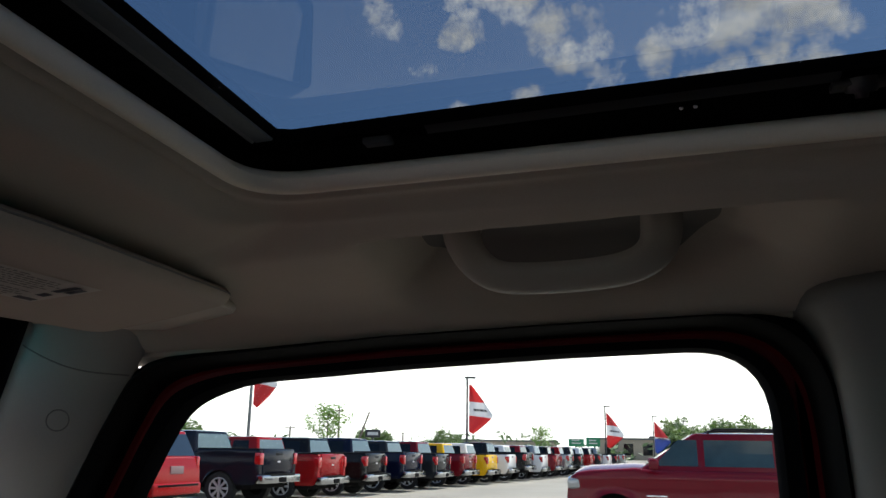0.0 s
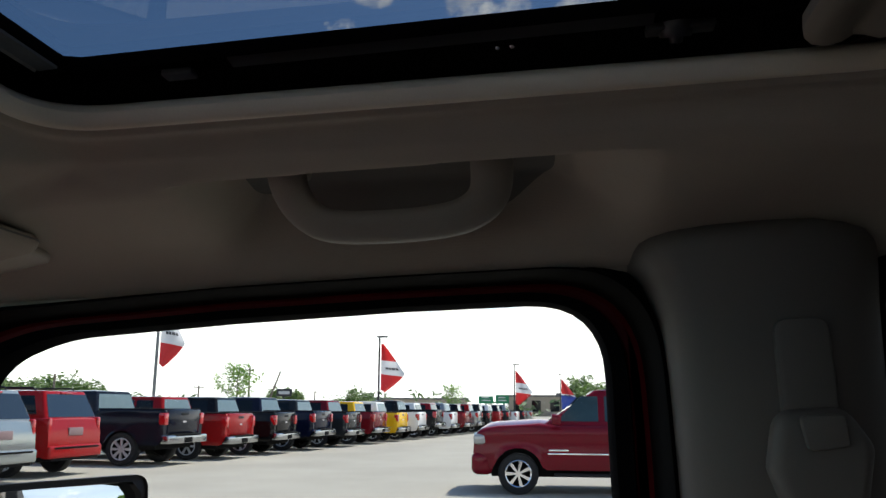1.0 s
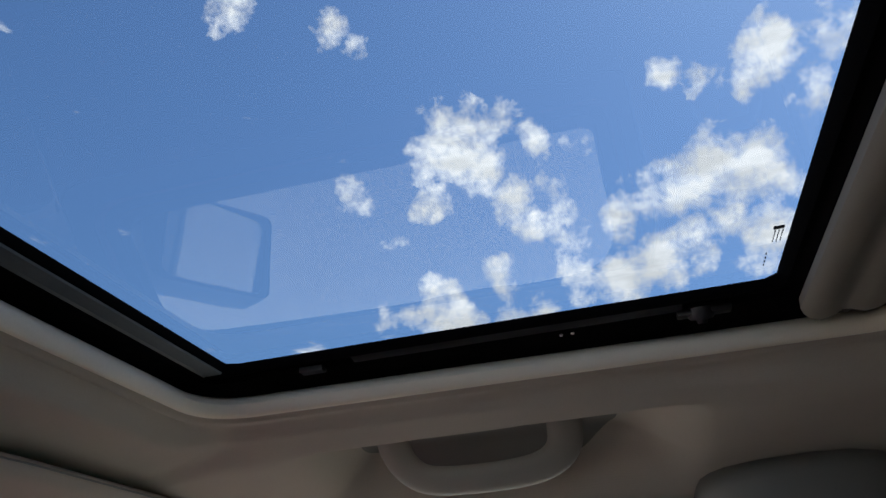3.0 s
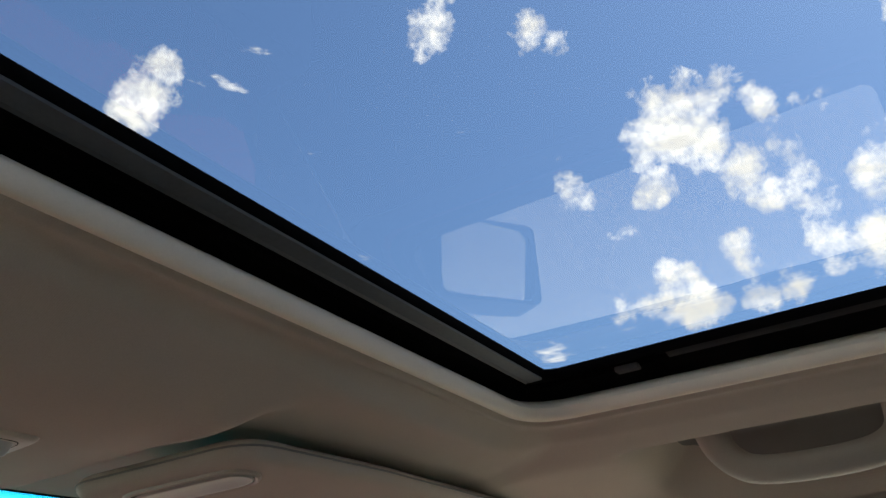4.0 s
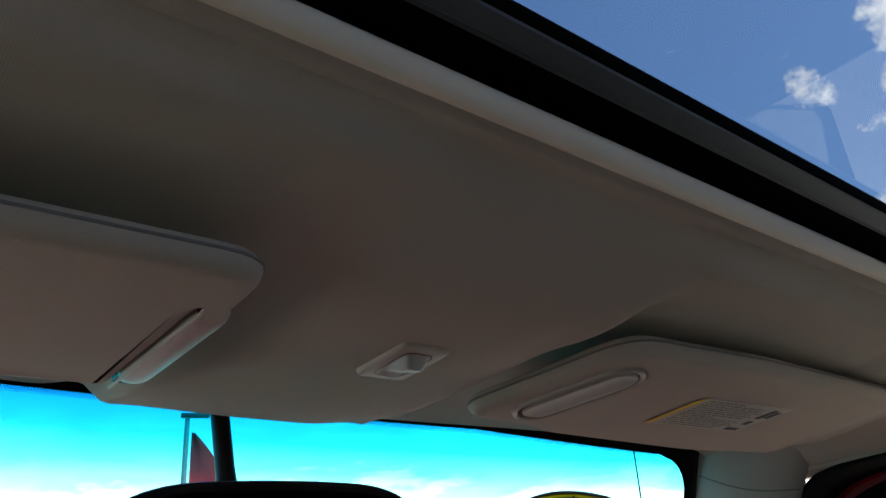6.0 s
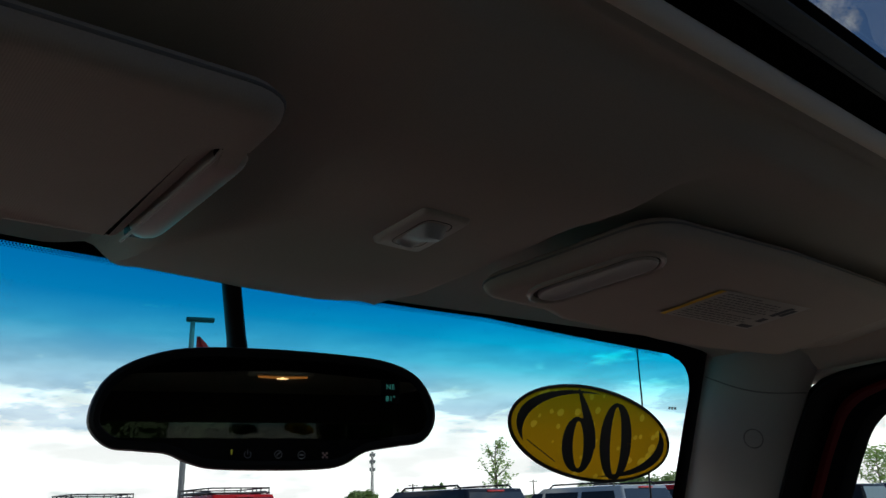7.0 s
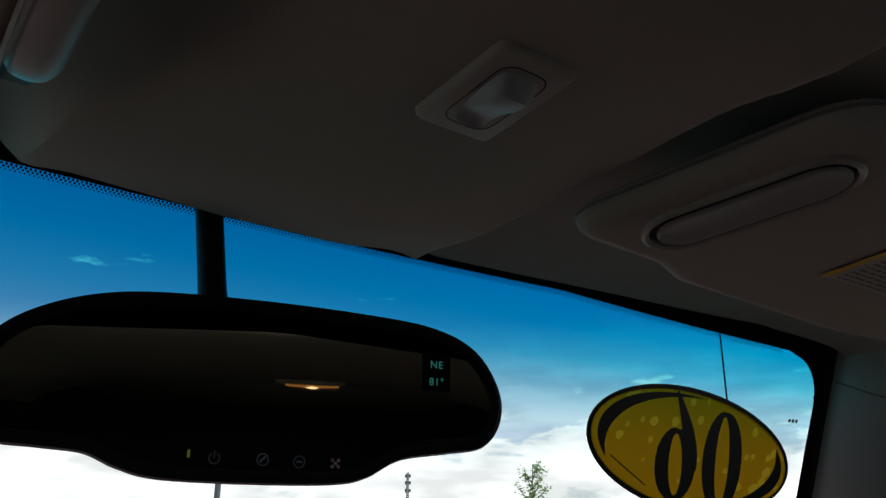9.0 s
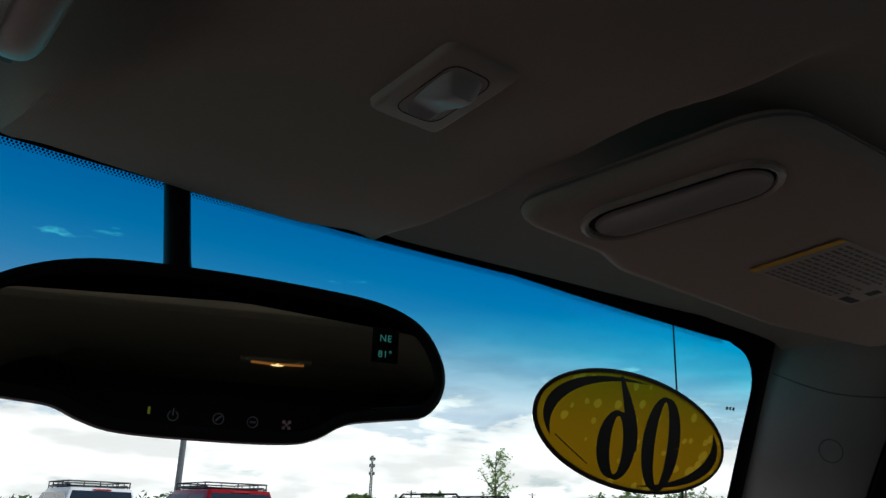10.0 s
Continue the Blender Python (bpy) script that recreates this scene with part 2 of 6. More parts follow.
def sheet(bm, rows, close_u=False, close_v=False):
    """Quads between rows of points."""
    vs = [[bm.verts.new(p) for p in row] for row in rows]
    nu, nv = len(vs), len(vs[0])
    for i in range(nu - (0 if close_u else 1)):
        for j in range(nv - (0 if close_v else 1)):
            a, b = vs[i][j], vs[i][(j + 1) % nv]
            c, d = vs[(i + 1) % nu][(j + 1) % nv], vs[(i + 1) % nu][j]
            bm.faces.new((a, b, c, d))
    return vs


def slab(bm, outline, z0, z1, axis=2, bevel=0.0, seg=2):
    """A plate from a flat outline, thick from z0 to z1 along an axis."""
    def at(p, h):
        q = list(p)
        q.insert(axis, h)
        return q
    a = [bm.verts.new(at(p, z0)) for p in outline]
    f = bm.faces.new(a)
    out = bmesh.ops.extrude_face_region(bm, geom=[f])["geom"]
    vs = [g for g in out if isinstance(g, bmesh.types.BMVert)]
    d = [0, 0, 0]
    d[axis] = z1 - z0
    bmesh.ops.translate(bm, verts=vs, vec=d)
    bmesh.ops.recalc_face_normals(bm, faces=bm.faces)
    if bevel:
        caps = [fc for fc in bm.faces if len(fc.verts) == len(outline) and all(v in vs or v in a for v in fc.verts)]
        es = {e for fc in caps for e in fc.edges}
        bmesh.ops.bevel(bm, geom=list(es), offset=bevel, segments=seg, affect="EDGES", profile=0.5)
    return bm


def rounded(pts, radii, n=6):
    """A closed outline whose corners are rounded, each by its own radius."""
    out, k = [], len(pts)
    for i in range(k):
        p, a, b = Vector(pts[i]), Vector(pts[i - 1]), Vector(pts[(i + 1) % k])
        r = radii[i] if hasattr(radii, "__len__") else radii
        if r <= 0:
            out.append(tuple(p))
            continue
        u, v = (a - p).normalized(), (b - p).normalized()
        half = u.angle(v) / 2
        d = min(r / math.tan(half), (a - p).length * 0.49, (b - p).length * 0.49)
        s, e = p + u * d, p + v * d
        for j in range(n + 1):
            t = j / n
            out.append(tuple((1 - t) ** 2 * s + 2 * t * (1 - t) * p + t * t * e))
    return out


def tube(bm, path, r, n=10, caps=True):
    """A round bar along a path; r is one radius or one for each point."""
    path = [Vector(p) for p in path]
    rows = []
    for i, p in enumerate(path):
        t = (path[min(i + 1, len(path) - 1)] - path[max(i - 1, 0)]).normalized()
        u = t.orthogonal().normalized() if i == 0 else (rows_u - t * rows_u.dot(t)).normalized()
        rows_u = u
        v = t.cross(u)
        rad = r[i] if hasattr(r, "__len__") else r
        rows.append([p + (u * math.cos(k * math.tau / n) + v * math.sin(k * math.tau / n)) * rad for k in range(n)])
    vs = sheet(bm, rows, close_v=True)
    if caps:
        bm.faces.new(vs[0][::-1])
        bm.faces.new(vs[-1])
    return bm


def pane(parent, name, pts, mat, facing, label=""):
    """One glass surface that faces the inside."""
    bm = bmesh.new()
    f = bm.faces.new([bm.verts.new(p) for p in pts])
    f.normal_update()
    if f.normal.dot(Vector(facing)) < 0:
        f.normal_flip()
    ob = part(name, bm, mat, parent, label, smooth=False)
    ob.visible_shadow = False
    return ob


def step(a, b, x):
    t = min(max((x - a) / (b - a), 0.0), 1.0)
    return t * t * (3 - 2 * t)


# ---- headliner ----
# Opening of the headliner under the sunroof.
OX, OY0, OY1 = 0.454, -0.20, 0.432


def ramp_of(x, table):
    """Height along a table of points, its corners softened."""
    xs, ys = [p[0] for p in table], [p[1] for p in table]
    return float(np.mean(np.interp([x - 0.012, x - 0.008, x - 0.004, x, x + 0.004, x + 0.008, x + 0.012], xs, ys)))


CENTRE = [(0.42, 1.797), (0.455, 1.796), (0.475, 1.788), (0.50, 1.771), (0.53, 1.754), (0.56, 1.744), (0.60, 1.7385), (0.66, 1.7360), (0.73, 1.7340), (0.76, 1.7345), (0.785, 1.737), (0.815, 1.7415)]
RECESS = [(0.42, 1.797), (0.45, 1.788), (0.48, 1.780), (0.52, 1.773), (0.56, 1.770), (0.66, 1.768), (0.78, 1.766), (0.81, 1.7625), (0.84, 1.7585), (0.86, 1.756)]
SIDE = [(0.44, 1.797), (0.47, 1.796), (0.492, 1.793), (0.512, 1.784), (0.53, 1.770), (0.57, 1.763), (0.61, 1.755), (0.645, 1.744), (0.67, 1.728), (0.69, 1.708)]


def liner_z(x, y):
    ax = abs(x)
    half = 0.126 + 0.040 * (1 - step(0.47, 0.60, y)) if x > 0 else 0.070 + 0.058 * step(0.60, 0.76, y)
    wide = 0.045 - 0.033 * step(0.46, 0.56, y) if x > 0 else 0.060 - 0.046 * step(0.58, 0.76, y)
    w = 1 - step(half - wide * 0.5, half + wide, ax)
    zf = w * (ramp_of(y, CENTRE) + 0.007 * step(0.045, 0.125, x) * step(0.52, 0.60, y)) + (1 - w) * ramp_of(y, RECESS) if y > 0.42 else 1.797
    zs = ramp_of(ax, SIDE) if ax > 0.44 else 1.797
    drop = ((1.797 - zf) ** 4 + (1.797 - zs) ** 4) ** 0.25
    # hollow behind the grab handle
    if x > 0.5:
        hollow = step(-0.03, 0.085, y) * (1 - step(0.315, 0.385, y)) * step(0.526, 0.532, ax) * (1 - step(0.635, 0.68, ax))
        drop -= 0.048 * hollow
    return 1.797 - drop


def header_y(x):
    """The front edge of the headliner: a tongue in the middle, the glass's top edge beside it."""
    w = 1 - (step(0.085, 0.15, x) if x > 0 else step(0.10, 0.17, -x))
    return w * (0.816 + 0.13 * min(x + 0.02, 0.0)) + (1 - w) * (0.841 + 0.012 * step(0.25, 0.58, abs(x)) - 0.05 * (x / 0.62) ** 2)


def opening(off, n=30):
    r = 0.05 + off * 0.6
    pts = [(OX + 0.022 + off, OY0 - off), (OX + off, OY1 + off), (-OX - off, OY1 + off), (-OX - 0.022 - off, OY0 - off)]
    return rounded(pts, r, n)


def dense(loop, n):
    """n points at even steps along a closed outline."""
    p = np.array(loop + loop[:1])
    s = np.r_[0, np.cumsum(np.hypot(*np.diff(p, axis=0).T))]
    t = np.linspace(0, s[-1], n, endpoint=False)
    return np.c_[np.interp(t, s, p[:, 0]), np.interp(t, s, p[:, 1])]


def build_headliner():
    n = 760
    bm = bmesh.new()
    # vinyl lace rolled round the opening's edge
    lace = bmesh.new()
    roll = ((0.034, 1.8270), (0.016, 1.8210), (0.007, 1.8165), (0.002, 1.8125), (0.0, 1.808), (0.0010, 1.8040), (0.0027, 1.8005), (0.0048, 1.7985), (0.0073, 1.7975), (0.0098, 1.7980), (0.0115, 1.8010))
    sheet(lace, [[(x, y, z) for x, y in dense(opening(off), n)] for off, z in roll], close_v=True)
    rows = []
    for off, z in ((0.0090, 1.7998), (0.0100, 1.7990), (0.0112, 1.7985), (0.0128, 1.7972), (0.0145, 1.7952), (0.0168, 1.7944), (0.0205, 1.7952), (0.0255, 1.7952), (0.033, 1.7935), (0.037, 1.7915)):
        rows.append([(x, y, z + (liner_z(x, y) - 1.797) * max(off - 0.0205, 0) / 0.0165) for x, y in dense(opening(off), n)])
    edge = dense(opening(0.039), n)
    REAR = -1.3
    for k in range(1, 61):
        f = (k / 60) ** 1.1
        row = []
        for x, y in edge:
            # outward to the outer edge: sides, front header or rear
            if y > OY1:
                xo = x * 0.62 / 0.487
                ye = header_y(xo)
                px, py = x + (xo - x) * f, y + (ye - y) * f
            elif y < OY0:
                px, py = x + (x * 0.692 / 0.509 - x) * f, y + (REAR - y) * f
            else:
                px = x + math.copysign((0.692 - abs(x)) * f, x)
                py = y
                if y > 0.34:
                    py = y + (0.80 - 0.42) * f * step(0.34, 0.42, y) * 0.95
                if y < -0.12:
                    py = y + (REAR - OY0) * f * step(0.12, 0.20, -y)
            row.append((px, py, liner_z(px, py) - 0.007 * (1 - f) ** 2))
        rows.append(row)
    sheet(bm, rows, close_v=True)
    ob = part("ceiling", bm, CLOTH)
    ob.matrix_world = CAR
    m = ob.modifiers.new("soft", "SMOOTH")
    m.iterations, m.factor = 1, 0.5
    part("opening_lace", lace, LACE, ob, "pale rolled vinyl edge round the sunroof opening")
    return tagged(ob, "beige woven cloth headliner round the open sunroof", "ceiling", kind="structure")


build_headliner()


# ---- sunroof ----
GZ = 1.84


def rect(x, y0, y1, r=0.02):
    return rounded([(x, y0), (x, y1), (-x, y1), (-x, y0)], r, 6)


def build_sunroof():
    roof = thing("sunroof", "tinted glass sunroof panel in a black frame", "sunroof")
    n = 200
    bm = bmesh.new()
    rows = [[(x, y, GZ) for y in (0.45, 0.3, 0.1, -0.14)] for x in (-0.47, -0.2, 0.2, 0.47)]
    sheet(bm, rows)
    bmesh.ops.recalc_face_normals(bm, faces=bm.faces)
    if bm.faces[:][0].normal.z > 0:
        bmesh.ops.reverse_faces(bm, faces=bm.faces)
    part("glass_pane", bm, ROOF_GLASS, roof, "dark tinted glass", smooth=False)
    bm = bmesh.new()
    loops = [(rect(0.425, -0.085, 0.40, 0.008), GZ - 0.002), (rect(0.427, -0.087, 0.402, 0.008), GZ - 0.007), (rect(0.432, -0.092, 0.407, 0.01), GZ - 0.010)]
    sheet(bm, [[(x, y, z) for x, y in dense(l, n)] for l, z in loops], close_v=True)
    part("glass_seal", bm, DEEP_BLACK, roof, "black rubber seal")
    bm = bmesh.new()
    loops = [(rect(0.432, -0.092, 0.407, 0.01), GZ - 0.010), (rect(0.434, -0.094, 0.41, 0.01), GZ - 0.006), (rect(0.449, -0.10, 0.432, 0.02), GZ - 0.005),
             (rect(0.452, -0.105, 0.436, 0.02), GZ - 0.010), (rect(0.52, -0.17, 0.52, 0.05), GZ - 0.009)]
    sheet(bm, [[(x, y, z) for x, y in dense(l, n)] for l, z in loops], close_v=True)
    part("frame", bm, DEEP_BLACK, roof, "black steel sunroof frame")
    # front drip bar: a half-round grey rail across the front
    bm = bmesh.new()
    prof = [(0.4030, 1.8300), (0.4038, 1.8284), (0.4175, 1.8280), (0.4190, 1.8292), (0.4205, 1.8272), (0.4215, 1.8300)]
    sheet(bm, [[(x, y, z) for y, z in prof] for x in (-0.42, -0.2, 0, 0.2, 0.40, 0.42)])
    part("front_rail", bm, RAIL, roof, "dark grey satin rail")
    for sx in (1, -1):
        bm = bmesh.new()
        prof = [(0.436, 1.8335), (0.438, 1.8315), (0.449, 1.8300), (0.451, 1.832)]
        sheet(bm, [[(sx * x, y, z) for x, z in prof] for y in (-0.01, 0.0, 0.15, 0.28, 0.285)])
        part("side_rail", bm, RAIL_DARK, roof, "satin black side rail")
        bm = bmesh.new()
        tube(bm, [(sx * 0.455, -0.025, 1.833), (sx * 0.457, -0.025, 1.826), (sx * 0.458, -0.025, 1.824)], [0.0115, 0.0115, 0.010], 18)
        tube(bm, [(sx * 0.457, -0.025, 1.8245), (sx * 0.459, -0.025, 1.820)], [0.005, 0.004], 12)
        box(bm, (min(sx * 0.448, sx * 0.460), -0.05, 1.826), (max(sx * 0.448, sx * 0.460), -0.005, 1.831), 0.001)
        part("guide_roller", bm, RAIL_DARK, roof, "black plastic guide roller")
        bm = bmesh.new()
        box(bm, (min(sx * 0.444, sx * 0.456), 0.315, 1.827), (max(sx * 0.444, sx * 0.456), 0.338, 1.832), 0.001)
        part("clip", bm, RAIL, roof, "small metal clip")
        for yy in (0.085, 0.095):
            bm = bmesh.new()
            bmesh.ops.create_uvsphere(bm, u_segments=8, v_segments=6, radius=0.002, matrix=Matrix.Translation((sx * 0.457, yy, 1.829)))
            part("rivet", bm, CHROME, roof, "tiny bright rivet")
    # maker's mark etched in the corner of the glass
    bm = bmesh.new()
    box(bm, (0.331, -0.081, GZ - 0.0015), (0.335, -0.0735, GZ - 0.0006))
    for k in range(3):
        for q in range(5):
            box(bm, (0.337 + 0.0042 * q, -0.0808 + 0.0027 * k, GZ - 0.0015), (0.3396 + 0.0042 * q, -0.0803 + 0.0027 * k, GZ - 0.0006))
    for q in range(4):
        box(bm, (0.376 + 0.007 * q, -0.0735, GZ - 0.0015), (0.3785 + 0.007 * q, -0.0728, GZ - 0.0006))
    part("etched_mark", bm, BLACK, roof, "small black etched bars", smooth=False)
    # outer roof skin round the glass
    bm = bmesh.new()
    sheet(bm, [[(x, y, GZ + dz) for x, y in rect(*r)] for dz, r in ((0.006, (0.465, -0.135, 0.445, 0.03)), (0.004, (0.64, -2.3, 0.72, 0.05)),
                                                                       (-0.01, (0.735, -2.45, 0.80, 0.05)), (-0.035, (0.775, -2.62, 0.83, 0.05)))], close_v=True)
    skin = part("roof_skin", bm, RED_PAINT)
    skin.matrix_world = CAR
    tagged(skin, "dark red painted steel roof outside", "roof", kind="structure")
    shade = thing("sunshade", "beige cloth sliding sunshade pushed back open", "sunshade")
    bm = bmesh.new()
    prof = [(-0.106, 1.829), (-0.101, 1.822), (-0.100, 1.813), (-0.104, 1.808), (-0.112, 1.806), (-0.122, 1.808), (-0.130, 1.8125), (-0.137, 1.8115), (-0.146, 1.808), (-0.156, 1.809), (-0.168, 1.8135), (-0.18, 1.8155), (-0.6, 1.8155), (-0.6, 1.826)]
    xs = [-0.468, -0.464, -0.455, -0.44, -0.2, 0, 0.2, 0.44, 0.455, 0.464, 0.468]
    sheet(bm, [[(x, y - 0.01 * step(0.44, 0.47, abs(x)), z + 0.006 * step(0.455, 0.47, abs(x))) for y, z in prof] for x in xs])
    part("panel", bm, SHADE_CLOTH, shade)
    bm = bmesh.new()
    slab(bm, rounded([(-0.06, -0.155), (0.06, -0.155), (0.06, -0.19), (-0.06, -0.19)], 0.012, 5), 1.810, 1.814, bevel=0.002)
    part("pull_cup", bm, TRIM, shade, "shallow beige finger pull")


build_sunroof()


# ---- side wall: doors and pillars ----
# Outlines in (y, z): where the seal meets the trim, and where the clear glass begins.
SEAL = [(0.745, 1.62), (0.705, 1.69), (0.655, 1.702), (0.40, 1.712), (0.22, 1.713), (-0.028, 1.712), (-0.030, 1.52), (-0.03, 1.405), (0.855, 1.405)]
DAY = [(0.685, 1.60), (0.656, 1.649), (0.59, 1.673), (0.40, 1.680), (0.22, 1.683), (0.024, 1.682), (0.0275, 1.53), (0.028, 1.455), (0.759, 1.455)]


def out_line(pts, radii):
    return dense(rounded(pts, radii, 8), 260)


SEAL_R = [0.02, 0.10, 0.25, 0, 0.2, 0.105, 0, 0.03, 0.03]
DAY_R = [0.06, 0.12, 0.25, 0, 0.2, 0.075, 0, 0.02, 0.03]


def build_side(sign):
    def at(p, x):
        return (sign * x, p[0], p[1])
    seal, day = out_line(SEAL, SEAL_R), out_line(DAY, DAY_R)
    # shift so that both loops start alike
    door = thing("car_door", "closed dark red front car door with black window seals", "car door")
    def loop(f, x):
        return [at(p, x) for p in seal * (1 - f) + day * f]
    bm = bmesh.new()
    rows = [loop(-0.42, 0.74), loop(-0.17, 0.70), loop(-0.03, 0.696), loop(0.0, 0.690), loop(0.03, 0.682), loop(0.10, 0.678), loop(0.20, 0.684), loop(0.30, 0.70), loop(0.34, 0.72)]
    sheet(bm, rows, close_v=True)
    part("door_seal", bm, RUBBER, door, "black rubber door seal")
    bm = bmesh.new()
    sheet(bm, [loop(0.34, 0.72), loop(0.42, 0.724), loop(0.56, 0.724), loop(0.60, 0.722)], close_v=True)
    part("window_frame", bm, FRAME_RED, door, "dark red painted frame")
    bm = bmesh.new()
    sheet(bm, [loop(0.60, 0.722), loop(0.64, 0.708), loop(0.9, 0.712), loop(0.97, 0.72), loop(1.0, 0.735)], close_v=True)
    part("glass_run", bm, DEEP_BLACK, door, "black glass run channel")
    pane(door, "glass_pane", [at(p, 0.734) for p in day], SIDE_GLASS, (-sign, 0, 0))
    bm = bmesh.new()
    box(bm, (min(sign * 0.70, sign * 0.80), -0.03, 0.35), (max(sign * 0.70, sign * 0.80), 1.10, 1.42), 0.02)
    part("door_panel", bm, SHELL, door)


build_side(1)
build_side(-1)


def build_rear_side(sign):
    """The rear door's window frame, and the pillar trim before it."""
    def at(p, x):
        return (sign * x, p[0], p[1])
    seal = dense(rounded([(-0.205, 1.712), (-1.05, 1.70), (-1.08, 1.405), (-0.21, 1.405)], [0.075, 0.1, 0.05, 0.05], 8), 160)
    day = dense(rounded([(-0.235, 1.680), (-1.00, 1.667), (-1.03, 1.455), (-0.235, 1.455)], [0.055, 0.08, 0.05, 0.05], 8), 160)
    door = thing("car_door", "closed rear car door with black window seals", "car door")
    def loop(f, x):
        return [at(p, x) for p in seal * (1 - f) + day * f]
    bm = bmesh.new()
    sheet(bm, [loop(-0.6, 0.75), loop(-0.3, 0.70), loop(0.0, 0.692), loop(0.05, 0.680), loop(0.15, 0.677), loop(0.3, 0.69), loop(0.4, 0.715), loop(0.8, 0.715), loop(1, 0.735)], close_v=True)
    part("door_seal", bm, RUBBER, door, "black rubber door seal")
    pane(door, "glass_pane", [at(p, 0.734) for p in day], PRIVACY_GLASS, (-sign, 0, 0), "dark privacy glass")
    bm = bmesh.new()
    box(bm, (min(sign * 0.70, sign * 0.80), -1.15, 0.35), (max(sign * 0.70, sign * 0.80), -0.2, 1.42), 0.02)
    part("door_panel", bm, SHELL, door)
    # pillar trim between the doors
    bm = bmesh.new()
    prof = [(-0.022, 0.735), (-0.025, 0.700), (-0.028, 0.682), (-0.032, 0.667), (-0.039, 0.655), (-0.051, 0.647), (-0.076, 0.642), (-0.117, 0.640), (-0.155, 0.643), (-0.18, 0.652), (-0.198, 0.666), (-0.207, 0.682), (-0.212, 0.700), (-0.226, 0.735)]
    rows = []
    for z, dx in ((0.35, 0.03), (1.0, 0.02), (1.3, 0.008), (1.5, 0.0), (1.6, -0.003), (1.66, -0.006), (1.69, -0.008), (1.705, -0.009), (1.715, -0.009), (1.722, -0.008), (1.728, -0.004), (1.733, 0.003), (1.737, 0.014)):
        wide = 1 + 0.06 * step(1.62, 1.73, z)
        rise = min(max((z - 1.637) / 0.075, 0.0), 1.0)
        lead = 0.02 * (1 - math.sqrt(1 - rise * rise))
        rows.append([(sign * (x + dx), -0.117 + (y + 0.117) * wide + lead * max((y + 0.117) / 0.097, 0.0) ** 1.6, z - 0.010 * step(1.6, 1.73, z) * (abs(y + 0.117) / 0.095) ** 3) for y, x in prof])
    sheet(bm, rows)
    # The dim pillar's shade is in this plastic's colour.
    trim = part("pillar_trim", bm, SHADED_TRIM)
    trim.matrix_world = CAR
    tagged(trim, "beige plastic pillar trim between the doors, shade darkened into its colour", "pillar trim", kind="structure")


def build_belt_anchor():
    # The guide shares the pillar's plastic, with shade put into its colour.
    guide = thing("seat_belt_guide", "grey plastic seat belt height guide on the pillar", "belt guide")
    bm = bmesh.new()
    slab(bm, rounded([(-0.108, 1.40), (-0.108, 1.648), (-0.152, 1.648), (-0.152, 1.40)], 0.012, 5), 0.630, 0.648, axis=0, bevel=0.003)
    part("slide_plate", bm, SHADED_TRIM, guide)
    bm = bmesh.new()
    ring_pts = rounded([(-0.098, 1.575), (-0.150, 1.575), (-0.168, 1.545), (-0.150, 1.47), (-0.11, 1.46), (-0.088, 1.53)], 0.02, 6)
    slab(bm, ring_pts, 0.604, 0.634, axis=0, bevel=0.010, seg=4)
    part("cover", bm, SHADED_TRIM, guide, "rounded grey cover")
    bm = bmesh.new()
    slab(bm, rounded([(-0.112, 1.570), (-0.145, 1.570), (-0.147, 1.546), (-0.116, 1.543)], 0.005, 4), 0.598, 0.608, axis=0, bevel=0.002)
    part("release_button", bm, SHADED_TRIM, guide, "square release button")
    bm = bmesh.new()
    box(bm, (0.609, -0.155, 0.6), (0.612, -0.105, 1.50), 0.001)
    part("webbing", bm, BLACK, guide, "dark seat belt webbing")


PRIVACY_GLASS = glass("privacy_glass", (0.16, 0.17, 0.17))
build_rear_side(1)
build_rear_side(-1)
build_belt_anchor()


# ---- windshield and front pillars ----
def ws_y(x, z):
    return 0.86 - 0.05 * (x / 0.62) ** 2 + 0.55 * (1.757 - z)


def ws_top(x):
    """Height of the windshield's clear top edge."""
    return 1.7605 - 0.055 * max(abs(x) - 0.28, 0.0)


def ws_side(z):
    return 0.632 + 0.20 * (1.70 - z)


def windshield_glass():
    """Clear glass with the blue shade band across its top."""
    m = glass("windshield_glass", (0.85, 0.92, 0.90), 1.12)
    n, l = m.node_tree.nodes, m.node_tree.links
    co, sep, ramp = n.new("ShaderNodeTexCoord"), n.new("ShaderNodeSeparateXYZ"), n.new("ShaderNodeValToRGB")
    tr = [k for k in n if k.bl_idname == "ShaderNodeBsdfTransparent"][0]
    rng = n.new("ShaderNodeMapRange")
    rng.inputs["From Min"].default_value, rng.inputs["From Max"].default_value = 1.62, 1.77
    l.new(co.outputs["Object"], sep.inputs[0])
    l.new(sep.outputs["Z"], rng.inputs["Value"])
    l.new(rng.outputs[0], ramp.inputs[0])
    e = ramp.color_ramp.elements
    e[0].position, e[0].color = 0.0, (0.86, 0.90, 0.89, 1)
    e[1].position, e[1].color = 1.0, (0.001, 0.52, 0.78, 1)
    for pos, col in ((0.22, (0.78, 0.88, 0.89, 1)), (0.46, (0.42, 0.77, 0.82, 1)), (0.62, (0.12, 0.72, 0.82, 1)), (0.78, (0.01, 0.64, 0.80, 1))):
        k = e.new(pos)
        k.color = col
    l.new(ramp.outputs[0], tr.inputs["Color"])
    return m


